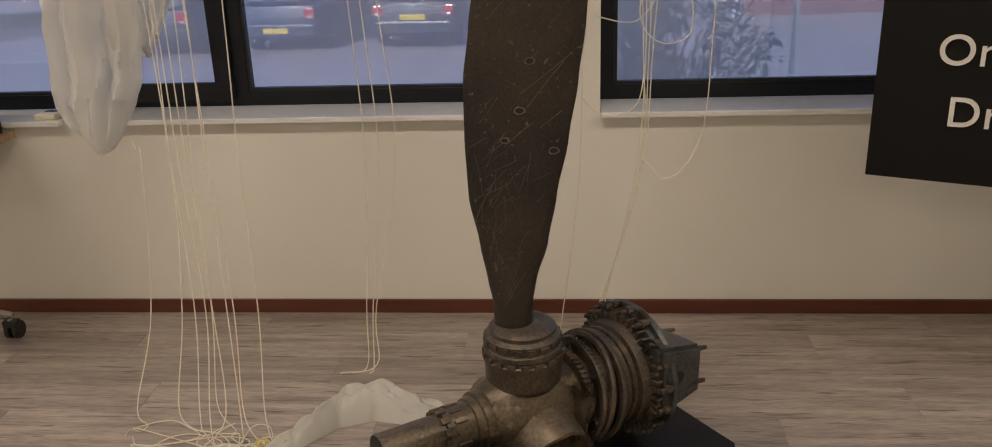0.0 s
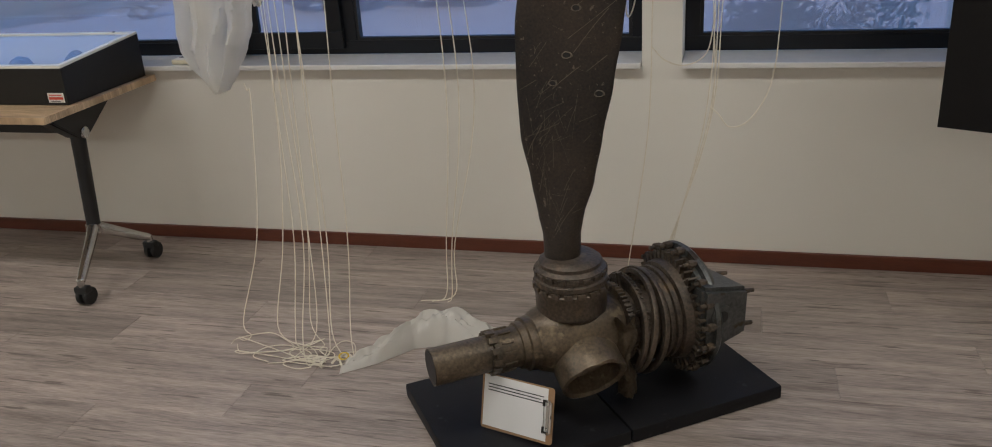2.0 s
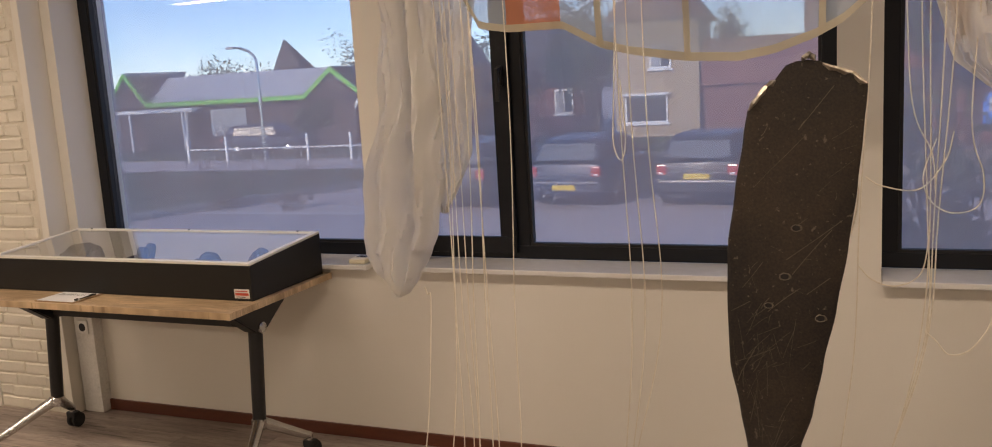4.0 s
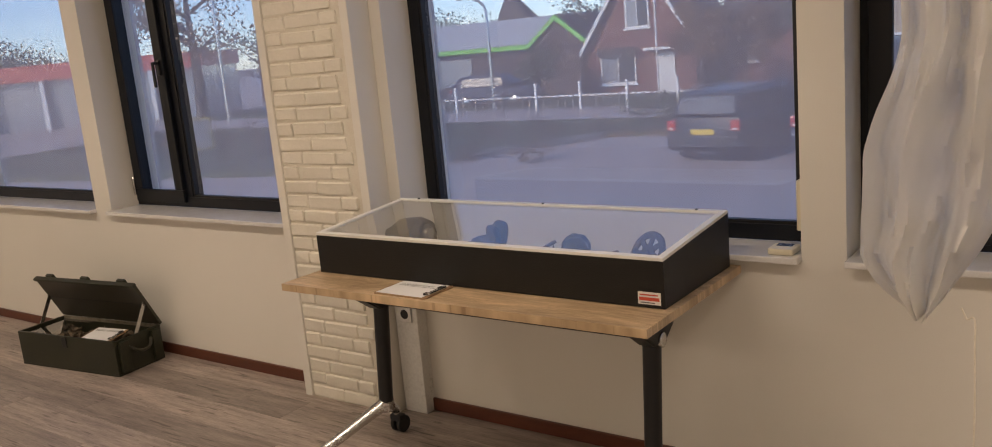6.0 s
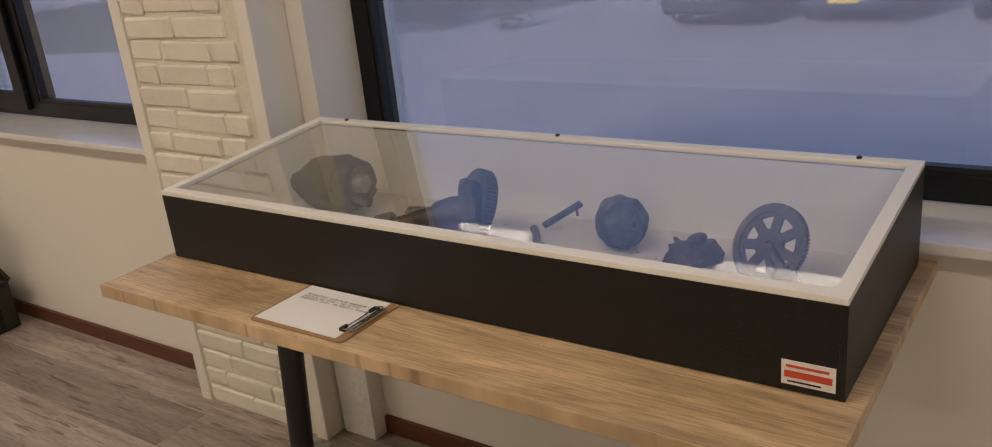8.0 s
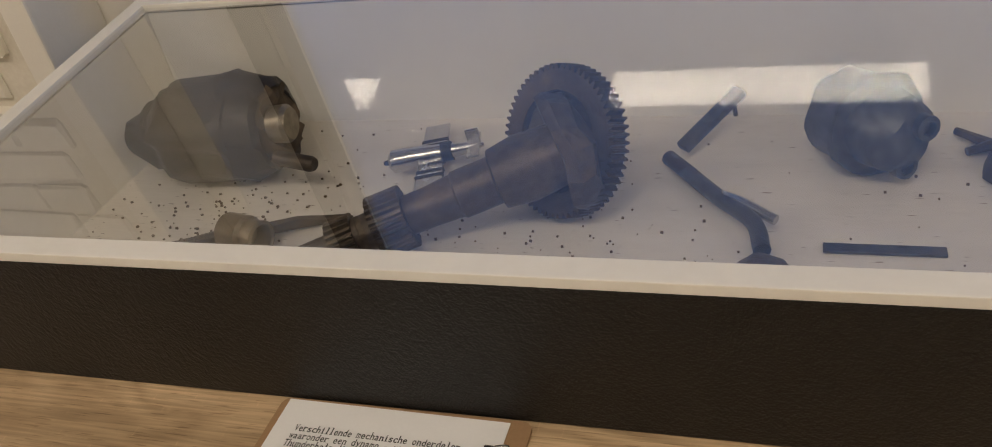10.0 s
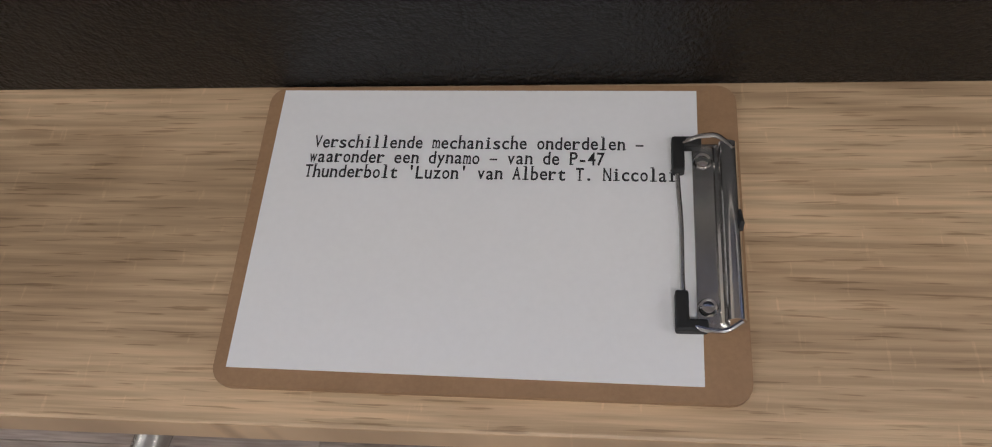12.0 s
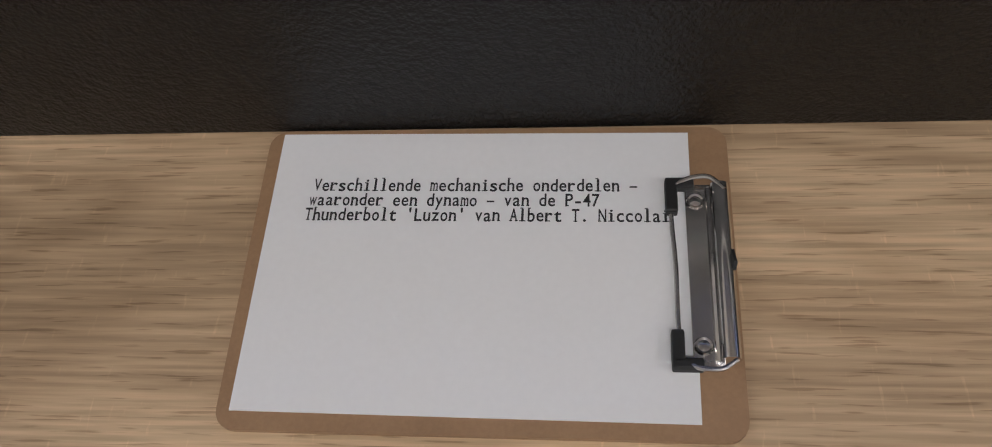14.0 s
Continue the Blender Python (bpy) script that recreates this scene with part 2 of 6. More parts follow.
M_CORD = mat("braided_cord", (0.76, 0.70, 0.58), (0.62, 0.56, 0.44), 0.7, scale=60, fine=400, bump=0.4)
M_GREEN = mat("olive_crate_paint", (0.026, 0.027, 0.013), (0.015, 0.016, 0.008), 0.45, scale=7, fine=60, bump=0.3, spots=(0.085, 0.07, 0.045),
              spot_scale=25, spot_at=0.70)
M_GREENIN = mat("olive_lid_inside", (0.04, 0.035, 0.02), (0.02, 0.018, 0.011), 0.4, stretch=(1, 6, 6), bump=0.2)
M_DEBRIS = mat("rusty_fragments", (0.17, 0.125, 0.08), (0.05, 0.036, 0.025), 0.7, 0.3, scale=20, fine=90, bump=0.6, vary=0.45)
M_PLASTIC = mat("cream_plastic", (0.72, 0.66, 0.50), (0.68, 0.62, 0.46), 0.35, bump=0.02)
M_SOCKET = mat("white_plastic", (0.78, 0.77, 0.73), None, 0.3, bump=0.02)
M_RED = mat("red_print", (0.62, 0.08, 0.04), None, 0.5, bump=0)
# outdoors
M_ASPH = mat("brick_paved_lot", (0.46, 0.39, 0.35), (0.36, 0.30, 0.275), 0.7, scale=0.7, fine=9, bump=0.3, spots=(0.36, 0.32, 0.30), spot_scale=0.5)
M_GRASS = mat("verge_grass", (0.085, 0.095, 0.035), (0.05, 0.06, 0.022), 0.9, scale=0.8, fine=12, bump=0.5, spots=(0.13, 0.085, 0.045), spot_scale=0.7)
M_PICKET = mat("weathered_picket", (0.24, 0.22, 0.20), (0.17, 0.15, 0.14), 0.8, scale=6, fine=50)
M_KERB = mat("concrete_kerb", (0.33, 0.32, 0.30), None, 0.8, scale=3, fine=40)
M_REDBR = mat("red_brick_facade", (0.22, 0.095, 0.065), (0.15, 0.06, 0.045), 0.8, scale=1.2, fine=14, stretch=(1, 1, 3), bump=0.3)
M_YELBR = mat("yellow_brick_facade", (0.42, 0.33, 0.2), (0.34, 0.26, 0.16), 0.8, scale=1.2, fine=14, stretch=(1, 1, 3), bump=0.3)
M_DARKBR = mat("dark_cladding", (0.09, 0.06, 0.05), (0.06, 0.04, 0.035), 0.8, scale=1.5, fine=10, stretch=(1, 1, 3))
M_ROOF = mat("dark_roof_tiles", (0.075, 0.06, 0.055), (0.045, 0.036, 0.033), 0.7, scale=3, fine=20, bump=0.4)
M_REDROOF = mat("red_roof_tiles", (0.23, 0.09, 0.06), (0.16, 0.06, 0.04), 0.7, scale=3, fine=20, bump=0.4)
M_LIGHTROOF = mat("pale_metal_roof", (0.50, 0.52, 0.54), (0.42, 0.44, 0.46), 0.4, scale=2)
M_LIME = mat("lime_green_fascia", (0.16, 0.55, 0.06), (0.14, 0.48, 0.05), 0.4, scale=2, bump=0)
M_TRIMW = mat("white_trim", (0.78, 0.78, 0.76), None, 0.5, bump=0.03)
M_DARKGL = mat("dark_glazing", (0.04, 0.045, 0.05), (0.025, 0.028, 0.03), 0.25, bump=0)
# on car rear windows this pale colour stands in for reflected light
M_PALEGL = mat("curtain_and_reflection_glazing", (0.34, 0.36, 0.38), (0.2, 0.22, 0.24), 0.15, scale=3, bump=0)
M_CARDARK = mat("dark_car_paint", (0.016, 0.018, 0.026), (0.013, 0.014, 0.02), 0.40, 0.2, scale=2, coat=0.08, bump=0)
M_CARBLUE = mat("blue_car_paint", (0.022, 0.03, 0.06), (0.018, 0.024, 0.05), 0.40, 0.2, scale=2, coat=0.08, bump=0)
M_PLATE = mat("yellow_number_plate", (0.72, 0.50, 0.03), None, 0.4, bump=0)
M_TAIL = mat("red_tail_lamp", (0.45, 0.02, 0.015), None, 0.15, bump=0)
M_LAMPW = mat("clear_lamp", (0.6, 0.6, 0.58), None, 0.15, bump=0)
M_BLUE = mat("blue_sign", (0.04, 0.22, 0.80), None, 0.4, bump=0)
M_BARK = mat("bark", (0.09, 0.07, 0.05), (0.05, 0.04, 0.03), 0.9, scale=4, fine=30, stretch=(3, 3, 1), bump=0.6)
M_LEAF = mat("green_leaves", (0.085, 0.11, 0.035), (0.04, 0.06, 0.018), 0.55, scale=3, vary=0.4, island=True)
M_AUTUMN = mat("autumn_leaves", (0.25, 0.12, 0.03), (0.12, 0.075, 0.025), 0.6, scale=3, vary=0.4, island=True)
M_HEDGE = mat("brown_hedge_leaves", (0.11, 0.07, 0.035), (0.055, 0.05, 0.02), 0.7, scale=3, vary=0.4, island=True)

# ---- mesh helpers ----


def mesh_of(name, bm, material, smooth=False):
    bmesh.ops.recalc_face_normals(bm, faces=bm.faces)
    me = bpy.data.meshes.new(name)
    bm.to_mesh(me)
    bm.free()
    if material:
        me.materials.append(material)
    if smooth:
        for p in me.polygons:
            p.use_smooth = True
        me.set_sharp_from_angle(angle=radians(38))
    return me


def part(name, bm, material, parent, label="", smooth=False):
    ob = new(name, mesh_of(name, bm, material, smooth))
    if parent:
        ob.parent = parent
    if label:
        ob["label"] = label
    return ob


def thing(name, label, category, at=None, group="", kind=""):
    ob = new(name)
    ob.empty_display_size = 0.1
    if at is not None:
        ob.matrix_world = at
    return tagged(ob, label, category, group, kind)


def solid(name, bm, material, label, category, smooth=False, group="", kind=""):
    return tagged(part(name, bm, material, None, "", smooth), label, category, group, kind)


def box(x0, x1, y0, y1, z0, z1, bevel=0.0, bm=None, m=None):
    bm = bm or bmesh.new()
    r = bmesh.ops.create_cube(bm, size=1)
    vs = r["verts"]
    t = Matrix.Translation(((x0 + x1) / 2, (y0 + y1) / 2, (z0 + z1) / 2)) @ Matrix.Diagonal((abs(x1 - x0), abs(y1 - y0), abs(z1 - z0), 1))
    bmesh.ops.transform(bm, matrix=(m @ t) if m else t, verts=vs)
    if bevel:
        es = list({e for v in vs for e in v.link_edges})
        bmesh.ops.bevel(bm, geom=es, offset=bevel, segments=2, affect="EDGES", profile=0.6)
    return bm


def lathe(profile, m=None, n=32, bm=None, cap=True):
    """Turns (radius, height) pairs about z."""
    bm = bm or bmesh.new()
    rings = []
    for r, h in profile:
        rings.append([bm.verts.new((r * math.cos(2 * math.pi * i / n), r * math.sin(2 * math.pi * i / n), h)) for i in range(n)])
    for a, b in zip(rings, rings[1:]):
        for i in range(n):
            bm.faces.new((a[i], a[(i + 1) % n], b[(i + 1) % n], b[i]))
    if cap:
        bm.faces.new(rings[0][::-1]), bm.faces.new(rings[-1])
    if m:
        bmesh.ops.transform(bm, matrix=m, verts=[v for r in rings for v in r])
    return bm


def sweep(points, r, n=6, bm=None):
    """A round rod or cord along points; r may be a number or one for each point."""
    bm = bm or bmesh.new()
    pts = [Vector(p) for p in points]
    rs = r if isinstance(r, (list, tuple)) else [r] * len(pts)
    rings, side = [], None
    for i, p in enumerate(pts):
        d = (pts[min(i + 1, len(pts) - 1)] - pts[max(i - 1, 0)]).normalized()
        if side is None:
            side = d.orthogonal().normalized()
        side = (side - d * side.dot(d)).normalized()
        up = d.cross(side)
        rings.append([bm.verts.new(p + rs[i] * (side * math.cos(2 * math.pi * k / n) + up * math.sin(2 * math.pi * k / n))) for k in range(n)])
    for a, b in zip(rings, rings[1:]):
        for k in range(n):
            bm.faces.new((a[k], a[(k + 1) % n], b[(k + 1) % n], b[k]))
    bm.faces.new(rings[0][::-1]), bm.faces.new(rings[-1])
    return bm


def smooth_path(pts, steps=8):
    """Catmull-Rom through the points."""
    p = [Vector(q) for q in pts]
    p = [p[0] * 2 - p[1]] + p + [p[-1] * 2 - p[-2]]
    out = []
    for i in range(1, len(p) - 2):
        for k in range(steps):
            t = k / steps
            out.append(0.5 * (2 * p[i] + (p[i + 1] - p[i - 1]) * t + (2 * p[i - 1] - 5 * p[i] + 4 * p[i + 1] - p[i + 2]) * t * t
                              + (3 * p[i] - p[i - 1] - 3 * p[i + 1] + p[i + 2]) * t ** 3))
    return out + [p[-2]]


def sheet(nu, nv, fn, bm=None):
    """A grid surface; fn(u, v) with u and v from 0 to 1."""
    bm = bm or bmesh.new()
    g = [[bm.verts.new(fn(i / nu, j / nv)) for j in range(nv + 1)] for i in range(nu + 1)]
    for i in range(nu):
        for j in range(nv):
            bm.faces.new((g[i][j], g[i + 1][j], g[i + 1][j + 1], g[i][j + 1]))
    return bm


def prism(outline, y0, y1, bm=None):
    """An outline in x and z, drawn out from y0 to y1."""
    bm = bm or bmesh.new()
    a = [bm.verts.new((x, y0, z)) for x, z in outline]
    b = [bm.verts.new((x, y1, z)) for x, z in outline]
    k = len(a)
    bm.faces.new(a), bm.faces.new(b[::-1])
    for i in range(k):
        bm.faces.new((a[i], b[i], b[(i + 1) % k], a[(i + 1) % k]))
    return bm


def words(name, text, size, material, parent, m, depth=0.0, label="", spacing=1.0):
    cu = bpy.data.curves.new(name, "FONT")
    cu.offset = size * 0.004
    cu.body, cu.size, cu.extrude, cu.space_character = text, size, depth, spacing
    ob = bpy.data.objects.new(name, cu)
    dg = bpy.context.evaluated_depsgraph_get()
    scene.collection.objects.link(ob)
    dg.update()
    me = bpy.data.meshes.new_from_object(ob.evaluated_get(dg))
    bpy.data.objects.remove(ob)
    me.materials.clear()
    me.materials.append(material)
    out = new(name, me)
    out.parent = parent
    out.matrix_basis = m
    if label:
        out["label"] = label
    return out


def glyph(ch, size):
    cu = bpy.data.curves.new("glyph", "FONT")
    cu.offset = size * 0.012
    cu.body, cu.size = ch, size
    ob = bpy.data.objects.new("glyph", cu)
    scene.collection.objects.link(ob)
    dg = bpy.context.evaluated_depsgraph_get()
    dg.update()
    me = bpy.data.meshes.new_from_object(ob.evaluated_get(dg))
    bpy.data.objects.remove(ob)
    return me


GLYPHS = {}


def typed(text, size, pitch, material, parent, m):
    """A typewritten line: every letter in a cell of the same width, with slab feet."""
    r = random.Random(len(text))
    bm = bmesh.new()
    for i, ch in enumerate(text):
        if ch == " ":
            continue
        if ch not in GLYPHS:
            GLYPHS[ch] = glyph(ch, size)
        me = GLYPHS[ch]
        xs = [v.co.x for v in me.vertices]
        w = max(xs) - min(xs)
        k = min(1.0, pitch * 0.86 / w)
        if ch in "ceosuavgdbpnhk":
            k = pitch * 0.80 / w
        c, dy = (i + 0.5) * pitch, r.uniform(-0.00012, 0.00012)
        n0 = len(bm.verts)
        bm.from_mesh(me)
        bm.verts.ensure_lookup_table()
        for v in bm.verts[n0:]:
            v.co = Vector((c + (v.co.x - (max(xs) + min(xs)) / 2) * k, v.co.y + dy, 0))
        t = size * 0.055

        def slab(a, b, y):
            q = [bm.verts.new((c + px * pitch, py + dy, 0.00002)) for px, py in ((a, y), (b, y), (b, y + t), (a, y + t))]
            bm.faces.new(q)
        if ch in "ilrfhknmTPNAI":
            for a, b in {"i": [(-0.36, 0.36)], "l": [(-0.36, 0.36)], "r": [(-0.40, 0.15)], "f": [(-0.36, 0.2)], "T": [(-0.22, 0.22)], "P": [(-0.45, 0.0)], "I": [(-0.36, 0.36)]}.get(ch, [(-0.48, -0.14), (0.14, 0.48)]):
                slab(a, b, 0)
        if ch in "lhkb":
            slab(-0.42 if ch != "l" else -0.3, -0.1 if ch != "l" else 0.05, size * 0.70)
        if ch in "inmru":
            slab(-0.42 if ch != "i" else -0.3, -0.15 if ch != "i" else 0.05, size * 0.43)
    me = bpy.data.meshes.new("text_line")
    bm.to_mesh(me)
    bm.free()
    me.materials.append(material)
    out = new("text_line", me)
    out.parent = parent
    out.matrix_basis = m
    return out


rnd = random.Random(7)

# ---- the room ----
WY, FY = 3.40, 3.57          # inner face of the window wall, inner face of the frames
OUT_Y = 3.74                 # outer face of the wall
SILL_Z, HEAD_Z, CEIL_Z = 0.788, 2.36, 2.75
XL, XR, YB = -8.2, 4.2, -4.0
OPEN = [(-7.25, -5.56), (-5.40, -3.76), (-3.22, -1.58), (-1.445, 0.262), (0.405, 2.10)]

bm = bmesh.new()
box(XL, XR, WY, OUT_Y, -0.3, SILL_Z - 0.023, bm=bm)
box(XL, XR, WY, OUT_Y, HEAD_Z, CEIL_Z + 0.2, bm=bm)
edges_x = [XL] + [x for o in OPEN for x in o] + [XR]
for a, b in zip(edges_x[::2], edges_x[1::2]):
    box(a, b, WY, OUT_Y, SILL_Z - 0.023, HEAD_Z, bm=bm)
solid("wall_north", bm, M_WALL, "cream plastered wall with five window openings", "wall", kind="structure")
solid("wall_south", box(XL, XR, YB - 0.2, YB, -0.3, CEIL_Z + 0.2), M_WALL, "plain cream plastered wall behind the exhibition", "wall", kind="structure")
solid("wall_west", box(XL - 0.2, XL, YB - 0.2, OUT_Y, -0.3, CEIL_Z + 0.2), M_WALL, "plain cream plastered end wall", "wall", kind="structure")
solid("wall_east", box(XR, XR + 0.2, YB - 0.2, OUT_Y, -0.3, CEIL_Z + 0.2), M_WALL, "plain cream plastered end wall", "wall", kind="structure")
solid("ceiling", box(XL, XR, YB, WY, CEIL_Z, CEIL_Z + 0.2), M_CEIL, "plain white ceiling with louvred lamps", "ceiling", kind="structure")
floor = solid("floor", box(XL, XR, YB, WY, -0.2, -0.004), M_PLANK, "grey-brown wood-look vinyl plank floor", "floor", kind="structure")
bm = box(-3.28, XR, WY - 0.014, WY, 0, 0.055, 0.003)
box(XL, -3.77, WY - 0.014, WY, 0, 0.055, 0.003, bm=bm)
solid("baseboard", bm, M_BASEB, "narrow red-brown stained wooden skirting along the wall", "skirting", kind="structure")

# window boards, frames, panes and outer sun screens


def flat_pane(x0, x1, y, z0, z1):
    return sheet(1, 1, lambda u, v: (x0 + u * (x1 - x0), y, z0 + v * (z1 - z0)))


def window(i, x0, x1, casement, label):
    w = thing("window_%d" % i, label, "window", kind="structure")
    part("window_sill", box(x0 + 0.002, x1 - 0.002, WY - 0.042, FY, SILL_Z - 0.021, SILL_Z, 0.004), M_SILL, w, "polished white stone window sill")
    bm = bmesh.new()
    d0, d1, fw = FY, FY + 0.07, 0.055
    box(x0, x1, d0, d1, SILL_Z, SILL_Z + fw, 0.003, bm=bm)
    box(x0, x1, d0, d1, HEAD_Z - fw, HEAD_Z, 0.003, bm=bm)
    box(x0, x0 + fw, d0, d1, SILL_Z + fw, HEAD_Z - fw, 0.003, bm=bm)
    box(x1 - fw, x1, d0, d1, SILL_Z + fw, HEAD_Z - fw, 0.003, bm=bm)
    px0 = x0 + fw
    if casement:
        mx = x0 + 0.455
        box(mx, mx + 0.07, d0, d1, SILL_Z + fw, HEAD_Z - fw, 0.003, bm=bm)
        part("window_frame", bm, M_FRAME, w, "dark anthracite aluminium frame")
        s0, s1, z0, z1, sw = x0 + 0.028, mx + 0.018, SILL_Z + 0.026, HEAD_Z - 0.026, 0.07
        bm = box(s0, s1, d0 - 0.022, d0 - 0.001, z0, z0 + sw, 0.004)
        box(s0, s1, d0 - 0.022, d0 - 0.001, z1 - sw, z1, 0.004, bm=bm)
        box(s0, s0 + sw, d0 - 0.022, d0 - 0.001, z0 + sw, z1 - sw, 0.004, bm=bm)
        box(s1 - sw, s1, d0 - 0.022, d0 - 0.001, z0 + sw, z1 - sw, 0.004, bm=bm)
        sash = part("casement_sash", bm, M_FRAME, w, "narrow dark opening sash")
        part("pane", flat_pane(s0 + sw, s1 - sw, d0 + 0.02, z0 + sw, z1 - sw), M_GLASS, sash).visible_shadow = False
        bm = box(s1 - 0.042, s1 - 0.022, d0 - 0.034, d0 - 0.022, 1.50, 1.58, 0.004)
        box(s1 - 0.040, s1 - 0.024, d0 - 0.062, d0 - 0.034, 1.555, 1.572, 0.004, bm=bm)
        box(s1 - 0.041, s1 - 0.023, d0 - 0.066, d0 - 0.054, 1.44, 1.572, 0.005, bm=bm)
        part("handle", bm, M_BLACKMET, sash, "black lever handle")
        for hz in (0.90, 2.2):
            hb = lathe([(0.007, 0), (0.008, 0.002), (0.008, 0.05), (0.0065, 0.051), (0.0065, 0.053), (0.008, 0.054), (0.008, 0.1), (0.007, 0.102)],
                       Matrix.Translation((s0 + 0.004, d0 - 0.028, hz - 0.05)), 12)
            part("hinge", hb, M_STEEL, sash, "grey steel barrel hinge", True)
        px0 = mx + 0.07
    else:
        part("window_frame", bm, M_FRAME, w, "dark anthracite aluminium frame")
    px1, pz0, pz1 = x1 - fw, SILL_Z + fw, HEAD_Z - fw
    bm = bmesh.new()
    g = 0.012
    box(px0, px1, d0 + 0.006, d0 + 0.03, pz0, pz0 + g, bm=bm), box(px0, px1, d0 + 0.006, d0 + 0.03, pz1 - g, pz1, bm=bm)
    box(px0, px0 + g, d0 + 0.006, d0 + 0.03, pz0 + g, pz1 - g, bm=bm), box(px1 - g, px1, d0 + 0.006, d0 + 0.03, pz0 + g, pz1 - g, bm=bm)
    part("glazing_bead", bm, M_GASKET, w, "black glazing bead")
    part("pane", flat_pane(px0 + g, px1 - g, d0 + 0.02, pz0 + g, pz1 - g), M_GLASS, w).visible_shadow = False
    sc = part("sun_screen", sheet(1, 1, lambda u, v: (x0 + 0.01 + u * (x1 - x0 - 0.02), OUT_Y - 0.03, SILL_Z - 0.03 + v * (HEAD_Z - SILL_Z + 0.03))), M_SCREEN, w,
              "lowered mauve-grey woven outdoor sun screen")
    return w


window(1, *OPEN[0], False, "large fixed window in dark aluminium frame with lowered sun screen")
window(2, *OPEN[1], True, "window with narrow casement sash in dark aluminium frame and sun screen")
window(3, *OPEN[2], False, "large fixed window behind the display case, sun screen lowered")
window(4, *OPEN[3], True, "window with narrow casement behind the hanging parachute")
window(5, *OPEN[4], False, "large fixed window beside the black sign, sun screen lowered")

# ceiling lamps with louvres


def ceiling_lamp(x, y):
    c = thing("ceiling_light", "white louvred fluorescent ceiling lamp, lit", "lamp", Matrix.Translation((x, y, CEIL_Z)), "ceiling lamps")
    L, w = 0.62, 0.13
    bm = box(-L, L, -w, -w + 0.012, -0.07, 0)
    box(-L, L, w - 0.012, w, -0.07, 0, bm=bm), box(-L, -L + 0.012, -w, w, -0.07, 0, bm=bm), box(L - 0.012, L, -w, w, -0.07, 0, bm=bm)
    box(-L, L, -w, w, -0.008, -0.001, bm=bm)
    part("housing", bm, M_TRIMW, c)
    bm = bmesh.new()
    for k in range(1, 25):
        box(-L + k * 2 * L / 25 - 0.001, -L + k * 2 * L / 25 + 0.001, -w + 0.013, w - 0.013, -0.07, -0.045, bm=bm)
    part("louvre", bm, M_CHROME, c, "bright metal louvre")
    for s in (-0.05, 0.05):
        part("tube", lathe([(0.008, -0.58), (0.008, 0.58)], Matrix.Translation((0, s, -0.03)) @ pose(0, 0, 0, 0, 90), 10), M_TUBE, c, "glowing white tube")
    ld = bpy.data.lights.new("lamp_light", "AREA")
    ld.shape, ld.size, ld.size_y, ld.energy, ld.color = "RECTANGLE", 1.2, 0.22, LAMP_POWER, WARM
    lo = new("lamp_light", ld)
    lo.matrix_world = Matrix.Translation((x, y, CEIL_Z - 0.085))


M_TUBE = glow("tube_light", (1, 0.9, 0.76), 7.0)
for lx in (-7.1, -4.8, -2.5, -0.2, 2.1):
    for ly in (-2.2, 1.7):
        ceiling_lamp(lx, ly)

# ---- brick pillar, duct and small fixtures ----
PX0, PX1, PY = -3.82, -3.29, 3.28
pillar = thing("wall_pillar", "white-painted brick pillar with plastered edges", "pillar", kind="structure")
part("core", box(PX0 + 0.03, PX1 - 0.02, PY + 0.008, WY - 0.001, 0, CEIL_Z - 0.002), M_MORTAR, pillar)
part("edge_strip", box(PX0 - 0.012, PX0 + 0.034, PY - 0.003, WY - 0.001, 0, CEIL_Z - 0.002, 0.004), M_WALL, pillar, "smooth plastered corner strip")
part("edge_strip", box(PX1 - 0.032, PX1 + 0.012, PY - 0.003, WY - 0.001, 0, CEIL_Z - 0.002, 0.004), M_WALL, pillar, "smooth plastered corner strip")


def brick_mesh(w, seed):
    r = random.Random(seed)
    bm = box(0, w, 0, 0.02, 0, 0.053)
    bmesh.ops.bevel(bm, geom=bm.edges[:], offset=0.005, segments=1, affect="EDGES")
    for v in bm.verts:
        v.co += Vector((r.uniform(-1, 1) * 0.002, r.uniform(-1, 1) * 0.0025, r.uniform(-1, 1) * 0.0025))
    return mesh_of("brick", bm, M_BRICKW)


BRICKS = {w: [brick_mesh(w, int(w * 1000) + k) for k in range(3)] for w in (0.20, 0.095, 0.13)}
z, course = 0.006, 0
while z + 0.055 < CEIL_Z:
    x = PX0 + 0.036
    for w in [(0.20, 0.20), (0.095, 0.20, 0.095), (0.13, 0.20, 0.095)][course % 3]:
        wide = w + 0.004
        if x + w > PX1 - 0.03:
            break
        ob = new("brick", rnd.choice(BRICKS[w]))
        ob.parent = pillar
        ob.location = (x, PY + rnd.uniform(-0.002, 0.003), z + rnd.uniform(-0.002, 0.002))
        x += wide
    z, course = z + 0.063, course + 1

